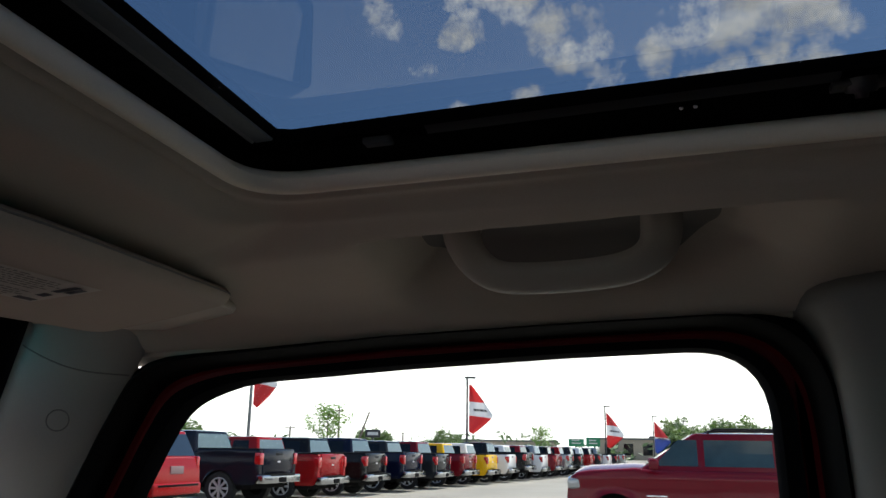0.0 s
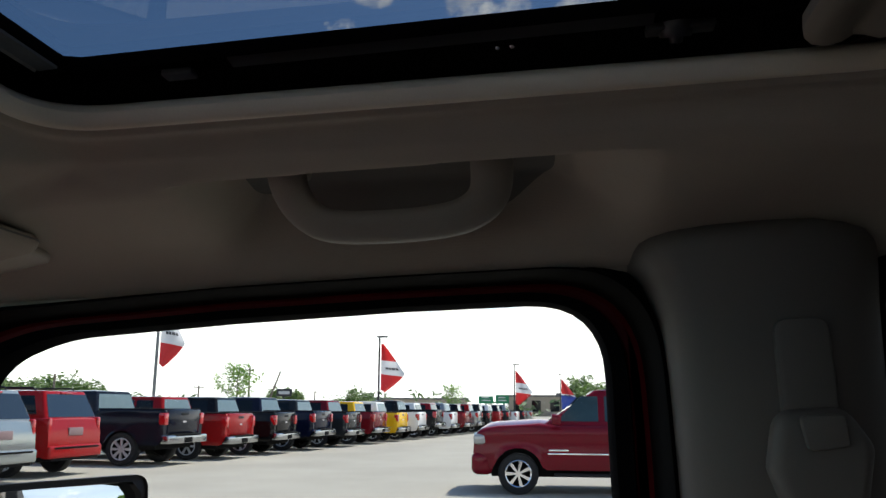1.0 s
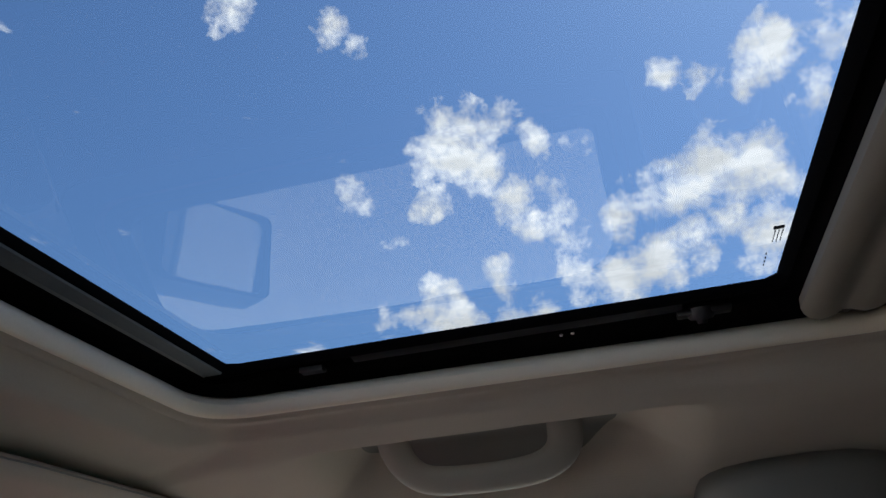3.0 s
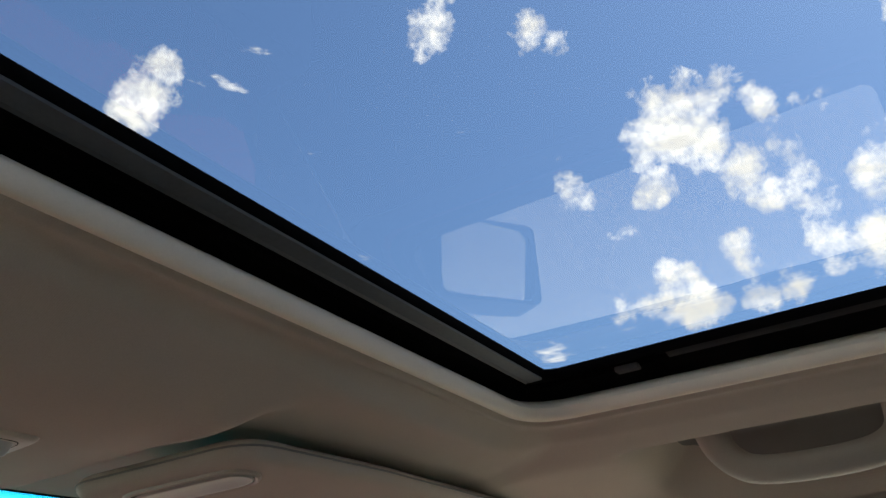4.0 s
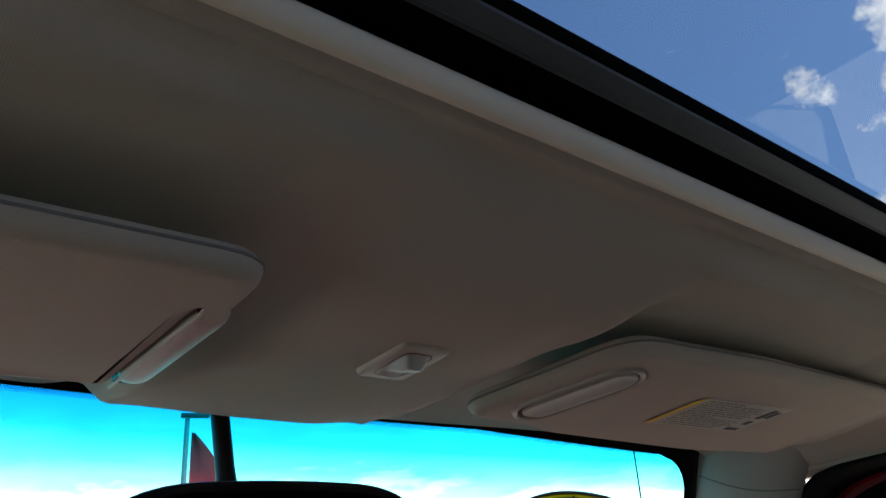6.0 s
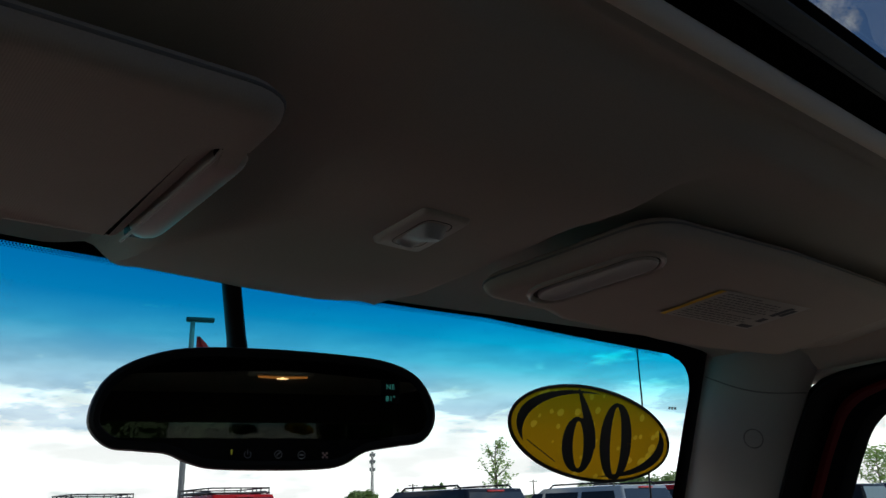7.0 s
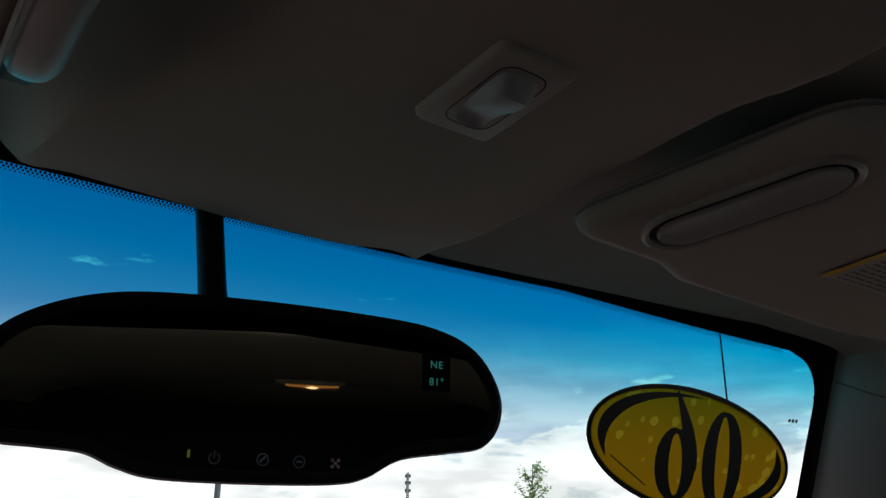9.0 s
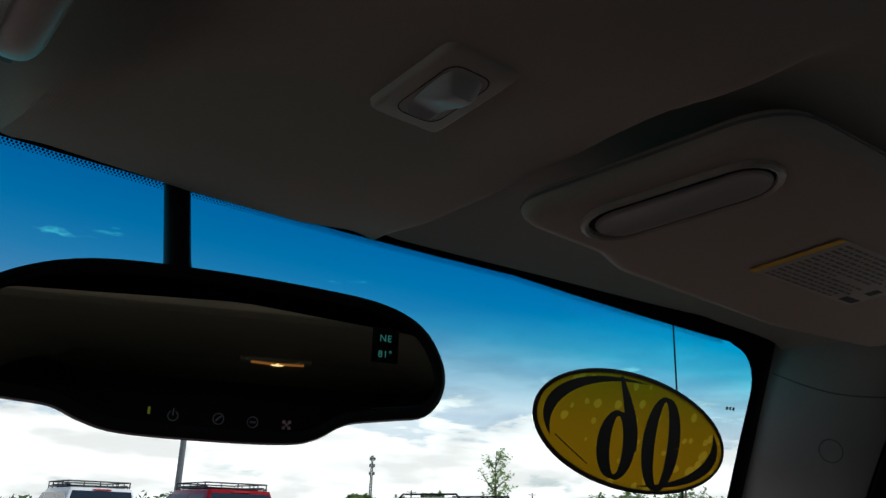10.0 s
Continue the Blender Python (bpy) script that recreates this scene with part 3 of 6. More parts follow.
def build_windshield():
    win = thing("window_1", "windshield with a blue shade band and black edge", "windshield", kind="structure")
    bm = bmesh.new()
    us = np.linspace(-1, 1, 41)
    rows = []
    for z in np.linspace(1.80, 0.98, 28):
        rows.append([(u * (ws_side(z) + 0.05), ws_y(u * (ws_side(z) + 0.05), z), z) for u in us])
    sheet(bm, rows)
    bmesh.ops.recalc_face_normals(bm, faces=bm.faces)
    if bm.faces[:][0].normal.y > 0:
        bmesh.ops.reverse_faces(bm, faces=bm.faces)
    p = part("glass_pane", bm, windshield_glass(), win, "clear glass, deep blue along its top")
    p.visible_shadow = False
    # black edge: top band, sides with rounded corners
    bm = bmesh.new()
    def edge(o):
        """The clear outline, o outwards."""
        pts = []
        for z in np.linspace(1.0, 1.66, 12):
            pts.append((-(ws_side(z) - 0.007 + o), z))
        r = 0.055
        zt = ws_top(0.62)
        for a in np.linspace(0, math.pi / 2, 10)[1:-1]:
            xx = -(ws_side(zt - r) - 0.007 + o) + r * (1 - math.cos(a))
            pts.append((xx, zt - r + (r + o) * math.sin(a)))
        for x in np.linspace(-0.57, 0.57, 60):
            pts.append((x, ws_top(x) + o))
        return pts + [(-x, z) for x, z in pts[:20][::-1]]
    rows = [[(x, ws_y(x, z) - 0.0015, z) for x, z in edge(o)] for o in (0.0, 0.012, 0.05)]
    sheet(bm, rows)
    part("black_edge", bm, FRIT, win, "black printed edge")
    # rows of printed dots along the edge
    bm = bmesh.new()
    for row, (o, r) in enumerate(((-0.0008, 0.00082), (-0.0021, 0.0007), (-0.0034, 0.0005))):
        xs = np.arange(-0.56, 0.56, 0.0024) + (0.0012 if row % 2 else 0)
        for x in xs:
            z = ws_top(x) + o
            c = Vector((x, ws_y(x, z) - 0.0016, z))
            vs = [bm.verts.new(c + Vector((r * math.cos(t), -0.48 * r * math.sin(t), 0.88 * r * math.sin(t)))) for t in (0, 1.05, 2.09, 3.14, 4.19, 5.24)]
            bm.faces.new(vs)
    dots = part("printed_dots", bm, FRIT, win, "fine black printed dots", smooth=False)
    tagged(dots, kind="stuff")
    return win


FRIT = material("black_frit", (0.004, 0.004, 0.005), 0.8, 0, 0, 300, 0.1, spec=0.05)
build_windshield()


SEAM = material("dark_seam", (0.05, 0.045, 0.04), 0.8)
BADGE_LINE = material("moulded_line", (0.16, 0.15, 0.14), 0.7)


def build_front_pillar(sign):
    """Trim from the windshield's side edge round to the door seal."""
    bm = bmesh.new()
    rows = []
    for z in np.linspace(1.775, 0.98, 34):
        seal_y = float(np.interp(z, [1.05, 1.62, 1.69, 1.71, 1.775], [1.03, 0.752, 0.712, 0.695, 0.64]))
        a = Vector((ws_side(z) + 0.013, ws_y(ws_side(z) + 0.013, z) - 0.004, z))
        b = Vector((0.694 - 0.5 * max(z - 1.70, 0), seal_y, z))
        row = []
        for f in np.linspace(0, 1, 11):
            p = a.lerp(b, f)
            n = Vector((-(b.y - a.y), b.x - a.x, 0)).normalized()
            if n.y > 0:
                n = -n
            bulge = 0.016 * math.sin(math.pi * f) ** 0.6
            p = p + n * bulge
            row.append((sign * p.x, p.y, p.z))
        row.append((sign * (b.x + (0.035 if z < 1.70 else 0.002)), b.y + 0.006, z))
        rows.append(row)
    sheet(bm, rows)
    bmesh.ops.recalc_face_normals(bm, faces=bm.faces)
    ob = part("front_pillar_trim", bm, GREY_TRIM)
    ob.matrix_world = CAR
    tagged(ob, "grey-beige plastic trim on the windshield pillar", "pillar trim", kind="structure")
    # seam between the pillar trim and the headliner
    bm = bmesh.new()
    line = []
    for f in np.linspace(0.02, 0.98, 16):
        z = 1.722 - 0.036 * f - 0.010 * math.sin(math.pi * f)
        k = (1.775 - z) / (1.775 - 0.98) * 33
        r0, r1 = rows[int(k)], rows[int(k) + 1]
        u = k - int(k)
        j = f * 10
        q = [Vector(r[int(j)]).lerp(Vector(r[min(int(j) + 1, 10)]), j - int(j)) for r in (r0, r1)]
        line.append(q[0].lerp(q[1], u) + Vector((0, -0.0006, -0.0004)))
    tube(bm, line, 0.0009, 6)
    part("trim_seam", bm, BADGE_LINE, ob, "dark seam below the headliner")
    # round airbag mark moulded in the trim
    mark = thing("airbag_badge", "small round mark moulded in the pillar trim", "badge")
    bm = bmesh.new()
    c = Vector((0.656, 0.776, 1.636))
    n = Vector((-0.72, -0.69, 0.0)).normalized()
    u = Vector((0, 0, 1))
    v = n.cross(u)
    loop = [c + (u * math.cos(t) * 0.0115 + v * math.sin(t) * 0.0115) for t in np.linspace(0, math.tau, 30)]
    tube(bm, [(sign * p.x, p.y, p.z) for p in loop], 0.0007, 6, caps=False)
    part("outline", bm, BADGE_LINE, mark)


build_front_pillar(1)
build_front_pillar(-1)


# ---- plain shell that closes the cabin ----
def plate(name, lo, hi, mat, label, cat):
    bm = bmesh.new()
    box(bm, lo, hi, 0.01)
    ob = part(name, bm, mat)
    ob.matrix_world = CAR
    return tagged(ob, label, cat, kind="structure")


# The floor is never in view; its pale colour lifts light onto the headliner.
plate("floor", (-0.80, -2.6, 0.50), (0.80, 1.5, 0.56), BOUNCE_CARPET, "unseen beige cabin floor, set pale to bounce light upward", "floor")
plate("wall_dash", (-0.74, 0.95, 0.56), (0.74, 1.5, 0.99), BLACK, "plain dark dashboard under the windshield", "dashboard")
for sx in (1, -1):
    plate("wall_lower", (min(sx * 0.70, sx * 0.82), -2.6, 0.5), (max(sx * 0.70, sx * 0.82), -1.12, 1.06), SHELL, "plain dark side trim", "side trim")
    plate("wall_upper", (min(sx * 0.70, sx * 0.80), -2.6, 1.05), (max(sx * 0.70, sx * 0.80), -1.09, 1.80), SHELL, "plain dark side trim", "side trim")
    plate("wall_sill", (min(sx * 0.70, sx * 0.82), -1.15, 0.3), (max(sx * 0.70, sx * 0.82), 1.2, 0.5), SHELL, "plain dark sill", "sill")
for sx in (1, -1):
    plate("wall_corner", (min(sx * 0.625, sx * 0.70), 0.48, 1.748), (max(sx * 0.625, sx * 0.70), 0.80, 1.80), CLOTH, "beige lining of the roof corner", "roof corner")
    plate("wall_pillar", (min(sx * 0.724, sx * 0.765), -0.215, 0.9), (max(sx * 0.724, sx * 0.765), 0.012, 1.80), BLACK, "black inner panel behind the pillar trim", "pillar")
    plate("wall_roof_rail", (min(sx * 0.6965, sx * 0.765), -1.15, 1.704), (max(sx * 0.6965, sx * 0.765), 0.76, 1.80), CLOTH, "beige roof rail lining above the doors", "roof rail")
plate("wall_rear", (-0.78, -2.62, 0.5), (0.78, -2.56, 1.57), SHELL, "plain dark tailgate trim", "tailgate")
plate("wall_rear_head", (-0.78, -2.62, 1.66), (0.78, -2.56, 1.84), SHELL, "plain dark head trim above the rear glass", "tailgate")
rear = thing("window_2", "dark tinted rear window in the tailgate", "rear window", kind="structure")
pane(rear, "glass_pane", [(-0.78, -2.59, 1.56), (0.78, -2.59, 1.56), (0.78, -2.59, 1.67), (-0.78, -2.59, 1.67)], glass("rear_glass", (0.006, 0.0085, 0.005)), (0, 1, 0))
plate("ceiling_rear", (-0.70, -2.6, 1.798), (0.70, -1.28, 1.81), CLOTH, "plain beige headliner over the rear seats", "ceiling")


# ---- sun visors ----
def slot(cx, cy, length, width, angle, n=10):
    """A long round-ended outline."""
    out = []
    for s in (1, -1):
        for t in np.linspace(-math.pi / 2, math.pi / 2, n):
            x, y = s * (length / 2 - width / 2) + s * math.cos(t) * width / 2, s * math.sin(t) * width / 2
            out.append((cx + x * math.cos(angle) - y * math.sin(angle), cy + x * math.sin(angle) + y * math.cos(angle)))
    return out


def cushion(bm, outline, z_bot, z_top, r=0.011, tilt=None):
    """A padded plate with rounded edges: rings shrink towards both faces."""
    c = np.mean(outline, axis=0)
    rows, mid = [], (z_bot + z_top) / 2
    h = (z_top - z_bot) / 2
    for a in np.linspace(-math.pi / 2, math.pi / 2, 9):
        off = r * (1 - math.cos(a))
        pts = []
        k = len(outline)
        for i in range(k):
            p, q0, q1 = np.array(outline[i]), np.array(outline[i - 1]), np.array(outline[(i + 1) % k])
            t = q1 - q0
            nrm = np.array([-t[1], t[0]]) / (np.hypot(*t) + 1e-9)
            if nrm @ (c - p) < 0:
                nrm = -nrm
            pts.append(p + nrm * off)
        z = mid + h * math.sin(a)
        rows.append([(x, y, z + (tilt(x, y) if tilt else 0)) for x, y in pts])
    vs = sheet(bm, rows, close_v=True)
    bm.faces.new(vs[0][::-1])
    bm.faces.new(vs[-1])
    bmesh.ops.recalc_face_normals(bm, faces=bm.faces)
    return bm


def stadium_part(parent, name, cx, cy, length, width, angle, z, mat, depth, label, tilt):
    """A raised rim along a round-ended outline."""
    bm = bmesh.new()
    rows = []
    prof = [(0.0, 0.004), (0.0005, -depth * 0.7), (0.0025, -depth), (0.0045, -depth * 0.7), (0.0055, 0.003)]
    for off, dz in prof:
        rows.append([(x, y, z + dz + tilt(x, y)) for x, y in slot(cx, cy, length + 2 * off, width + 2 * off, angle)])
    sheet(bm, rows, close_v=True)
    return part(name, bm, mat, parent, label)


def build_visor(sign):
    """A folded visor; its lower face lies at zb, tilted."""
    if sign > 0:
        zb, tilt = 1.7415, lambda x, y: -0.100 * (y - 0.505)
        outline = rounded([(0.124, 0.698), (0.147, 0.62), (0.168, 0.541), (0.34, 0.531), (0.602, 0.533), (0.617, 0.61), (0.624, 0.706), (0.46, 0.722), (0.245, 0.714), (0.212, 0.702)],
                          [0.022, 0.2, 0.045, 0.3, 0.02, 0.2, 0.03, 0.3, 0.03, 0.03], 7)
        label = "beige cloth sun visor folded up, with a warning label"
    else:
        zb, tilt = 1.7215, lambda x, y: 0.012 * step(0.3, 0.62, abs(x))
        outline = rounded([(-0.137, 0.515), (-0.134, 0.568), (-0.1510, 0.571), (-0.1510, 0.713), (-0.22, 0.716), (-0.60, 0.700), (-0.61, 0.62), (-0.57, 0.560), (-0.30, 0.520)],
                          [0.050, 0.006, 0.003, 0.01, 0.1, 0.04, 0.1, 0.04, 0.3], 7)
        label = "beige cloth sun visor folded up on the driver side"
    visor = thing("sun_visor", label, "sun visor", group="sun visors")
    bm = bmesh.new()
    cushion(bm, outline, zb, zb + 0.0185, 0.012, tilt)
    part("body", bm, CLOTH, visor)
    # seam piping round the rim
    bm = bmesh.new()
    loop = [(x, y, zb + 0.0105 + tilt(x, y)) for x, y in outline]
    tube(bm, loop + loop[:1], 0.0010, 6, caps=False)
    part("piping", bm, BADGE_LINE, visor, "thin dark edge seam")
    if sign > 0:
        # long finger pocket: a double rim round a sunk, gently arched pad
        cx, cy, ang, wd, ln = 0.191, 0.623, radians(90 + 17), 0.040, 0.108
        stadium_part(visor, "pull_rim", cx, cy, ln, wd, ang, zb, PAD, 0.0034, "raised oval rim", tilt)
        bm = bmesh.new()
        bm.faces.new([bm.verts.new((x, y, zb - 0.0002 + tilt(x, y))) for x, y in slot(cx, cy, ln, wd, ang)])
        part("pull_gap", bm, SEAM, visor, "dark gap round the pull pad", smooth=False)
        bm = bmesh.new()
        rows = []
        for f, dz in ((1.0, 0.0), (0.96, -0.0012), (0.88, -0.0018), (0.74, -0.0014), (0.5, -0.0006), (0.25, -0.0002), (0.02, 0.0)):
            rows.append([(x, y, zb - 0.0012 + dz + tilt(x, y)) for x, y in slot(cx + 0.002, cy, ln - 0.005 - (1 - f) * 0.026, max((wd - 0.0045) * f, 0.0004), ang)])
        vs = sheet(bm, rows, close_v=True)
        bm.faces.new(vs[-1])
        bmesh.ops.recalc_face_normals(bm, faces=bm.faces)
        part("pull_pad", bm, GREY_TRIM, visor, "smooth hollow oval pad")
    else:
        # finger pull: a smooth half-round strip let into the visor's end
        bm = bmesh.new()
        rows = []
        for y in np.linspace(0.5715, 0.708, 24):
            e = min(1.0, (y - 0.5715) / 0.016, (0.708 - y) / 0.022)
            e = math.sqrt(max(1 - (1 - e) ** 2, 0.0)) if e < 1 else 1.0
            row = []
            for a in np.linspace(0, math.pi * 0.98, 13):
                row.append((-0.1427 - 0.0105 * math.cos(a) * (0.35 + 0.65 * e) + 0.0018, y, zb + 0.0078 - 0.0086 * math.sin(a) ** 0.8 * e))
            rows.append(row)
        sheet(bm, rows)
        bmesh.ops.recalc_face_normals(bm, faces=bm.faces)
        part("pull_pad", bm, PAD, visor, "smooth tan plastic finger pull")
        bm = bmesh.new()
        box(bm, (-0.1500, 0.5720, zb + 0.0035), (-0.1380, 0.710, zb + 0.016), 0.002)
        part("pull_gap", bm, BLACK, visor, "dark gap behind the finger pull")
        bm = bmesh.new()
        tube(bm, [(-0.1510, 0.566, zb + 0.002), (-0.1513, 0.573, zb - 0.0003), (-0.1515, 0.64, zb - 0.0006), (-0.1513, 0.708, zb - 0.0003), (-0.1485, 0.7145, zb + 0.003)], 0.0011, 6)
        part("pull_rim", bm, TRIM, visor, "thin pale rim")
    # second leaf at the outer end
    bm = bmesh.new()
    xx, grow = sign, 0.036 if sign > 0 else 0.0
    cushion(bm, rounded([(xx * (q + grow), y + 0.4 * grow) for q, y in ((0.50, 0.545), (0.60, 0.535), (0.645, 0.565), (0.642, 0.632), (0.60, 0.668), (0.50, 0.68))], 0.025, 6), zb + 0.004, zb + 0.016, 0.004, tilt)
    part("inner_leaf", bm, TRIM, visor, "thin inner leaf at the hinge end")
    bm = bmesh.new()
    tube(bm, [(xx * 0.30, 0.689, 1.741 + 0.0), (xx * 0.60, 0.684, 1.758), (xx * 0.64, 0.68, 1.766)], 0.0045, 10)
    part("hinge_rod", bm, RAIL, visor, "dark hinge rod")
    if sign > 0:
        # printed warning label: writing as plain bars
        def lab(u, v, dz):
            a, b, c, d = (0.320, 0.656), (0.326, 0.593), (0.470, 0.586), (0.462, 0.652)
            x = (a[0] * (1 - v) + b[0] * v) * (1 - u) + (d[0] * (1 - v) + c[0] * v) * u
            y = (a[1] * (1 - v) + b[1] * v) * (1 - u) + (d[1] * (1 - v) + c[1] * v) * u
            return (x, y, zb - 0.0004 + tilt(x, y) - dz)
        def bar(bm, u0, v0, u1, v1, dz):
            k = max(1, int((u1 - u0) * 8))
            for i in range(k):
                ua, ub = u0 + (u1 - u0) * i / k, u0 + (u1 - u0) * (i + 1) / k
                bm.faces.new([bm.verts.new(lab(u, v, dz)) for u, v in ((ua, v0), (ua, v1), (ub, v1), (ub, v0))])
        bm = bmesh.new()
        bar(bm, 0, 0, 1, 1, 0.0005)
        tag = part("warning_label", bm, LABEL, visor, "pale printed warning label", smooth=False)
        bm = bmesh.new()
        bar(bm, 0.0, 0.0, 0.05, 1.0, 0.0009)
        part("label_stripe", bm, YELLOW, tag, "yellow stripe", smooth=False)
        bm, marks = bmesh.new(), bmesh.new()
        rng = random.Random(4)
        for k in range(13):
            v = 0.05 + k * 0.072
            u, end = 0.10, 0.72 + 0.1 * rng.random() - (0.3 if k in (5, 12) else 0)
            while u < end:
                w = 0.02 + 0.06 * rng.random()
                bar(bm, u, v, min(u + w, end), v + 0.034, 0.0009)
                u += w + 0.014
        for k, (u0, v0, u1, v1) in enumerate(((0.84, 0.55, 0.90, 0.9), (0.91, 0.6, 0.97, 0.85), (0.86, 0.30, 0.93, 0.45), (0.82, 0.05, 0.97, 0.16))):
            bar(marks, u0, v0, u1, v1, 0.0009)
        part("label_print", bm, FAINT_INK, tag, "grey rows of print", smooth=False)
        part("label_mark", marks, INK, tag, "dark printed marks", smooth=False)


PAD = material("smooth_tan_plastic", (0.36, 0.31, 0.26), 0.35, 0, 0.05, 600, 0.05)
LABEL = material("label_paper", (0.45, 0.42, 0.36), 0.6, 0, 0, 300, 0.05)
YELLOW = material("yellow_print", (0.75, 0.45, 0.02), 0.6, 0, 0, 300, 0.05)
INK = material("dark_ink", (0.05, 0.05, 0.055), 0.6, 0, 0, 300, 0.1)
FAINT_INK = material("grey_ink", (0.17, 0.16, 0.15), 0.6, 0, 0, 300, 0.1)
build_visor(1)
build_visor(-1)


# ---- sunroof switch ----
def build_switch():
    sw = thing("sunroof_switch", "beige rocker switch in the headliner for the sunroof", "switch")
    def t(x, y):
        return ramp_of(y, CENTRE) - 1.7235
    bm = bmesh.new()
    out = dense(rounded([(-0.0045, 0.594), (0.0370, 0.594), (0.0370, 0.654), (-0.0045, 0.654)], 0.006, 5), 72)
    cushion(bm, [tuple(p) for p in out], 1.7178, 1.726, 0.0035, t)
    part("bezel", bm, TRIM, sw, "bevelled beige bezel")
    # sunk field round the rocker
    bm = bmesh.new()
    field_edge = rounded([(0.0045, 0.6025), (0.0285, 0.6025), (0.0285, 0.6455), (0.0045, 0.6455)], 0.008, 6)
    tube(bm, [(x, y, 1.7180 + t(x, y)) for x, y in field_edge + field_edge[:1]], 0.0004, 6, caps=False)
    part("gap", bm, SEAM, sw, "dark gap round the rocker")
    # the rocker: a finger hump at its rear end that slopes away to the front
    bm = bmesh.new()
    rows = []
    for v in np.linspace(0, 1, 19):
        y = 0.6045 + 0.0390 * v
        hump = 0.0095 * step(0.0, 0.17, v) * (1 - 0.80 * step(0.20, 0.85, v)) + 0.0022 * step(0.8, 0.95, v) * (1 - step(0.95, 1.0, v))
        half_w = 0.0105 * (1 - 0.30 * abs(2 * v - 1) ** 6)
        rows.append([(0.0165 + half_w * u, y, 1.7192 + t(0, y) - hump * (1 - abs(u) ** 5)) for u in (-1, -0.96, -0.85, -0.65, -0.35, 0, 0.35, 0.65, 0.85, 0.96, 1)])
    sheet(bm, rows)
    bmesh.ops.recalc_face_normals(bm, faces=bm.faces)
    part("rocker", bm, ROCKER, sw, "grey rocker with a raised hump")


ROCKER = material("pale_grey_plastic", (0.40, 0.385, 0.37), 0.4, 0, 0, 600, 0.05)
build_switch()


# ---- grab handle ----
HANDLE = material("handle_plastic", (0.27, 0.24, 0.205), 0.5, 0, 0.12, 700, 0.05)


def build_grab():
    g = thing("grab_handle", "beige moulded grab handle above the passenger door", "grab handle")
    key = [(0.583, 0.293, 1.795), (0.588, 0.292, 1.781), (0.594, 0.287, 1.767), (0.599, 0.277, 1.755), (0.601, 0.262, 1.7465), (0.602, 0.235, 1.7425), (0.602, 0.19, 1.7415),
           (0.601, 0.155, 1.7435), (0.600, 0.135, 1.7485), (0.598, 0.122, 1.757), (0.593, 0.115, 1.769), (0.584, 0.113, 1.790)]
    k = np.array(key)
    t = np.linspace(0, len(key) - 1, 46)
    # smooth the line through the key points
    def cat(i, u):
        p = [k[max(min(i + d, len(k) - 1), 0)] for d in (-1, 0, 1, 2)]
        return 0.5 * (2 * p[1] + (p[2] - p[0]) * u + (2 * p[0] - 5 * p[1] + 4 * p[2] - p[3]) * u * u + (3 * p[1] - p[0] - 3 * p[2] + p[3]) * u ** 3)
    line = [Vector(cat(min(int(a), len(key) - 2), a - min(int(a), len(key) - 2))) for a in t]
    bm = bmesh.new()
    rows = []
    for i, p in enumerate(line):
        d = (line[min(i + 1, len(line) - 1)] - line[max(i - 1, 0)]).normalized()
        out = Vector((-0.80, 0, -0.60))
        out = (out - d * out.dot(d)).normalized()
        side = d.cross(out)
        f = math.sin(math.pi * i / (len(line) - 1))
        wide, thick = 0.0185 - 0.0025 * f, 0.0075
        rows.append([p + side * (wide * math.cos(a)) + out * (thick * math.sin(a)) for a in np.linspace(0, math.tau, 16, endpoint=False)])
    vs = sheet(bm, rows, close_v=True)
    bm.faces.new(vs[0][::-1])
    bm.faces.new(vs[-1])
    bmesh.ops.recalc_face_normals(bm, faces=bm.faces)
    part("grip", bm, HANDLE, g)
    # Dark sheet laid over the hollow: the recess's shade painted as colour.
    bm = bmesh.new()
    def in_hollow(u, v):
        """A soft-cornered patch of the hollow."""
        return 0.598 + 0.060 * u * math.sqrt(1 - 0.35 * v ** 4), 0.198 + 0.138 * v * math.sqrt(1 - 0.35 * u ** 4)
    sheet(bm, [[(*in_hollow(u, v), liner_z(*in_hollow(u, v)) - 0.0018) for v in np.linspace(-1, 1, 34)] for u in np.linspace(-1, 1, 22)])
    part("recess_shade", bm, SHADED_TRIM, g, "dark patch for the shade in the hollow behind the grip")
    for y in (0.293, 0.113):
        bm = bmesh.new()
        box(bm, (0.580, y - 0.017, 1.788), (0.606, y + 0.017, 1.815), 0.005, 3)
        part("mount", bm, HANDLE, g, "rounded end mount")


build_grab()


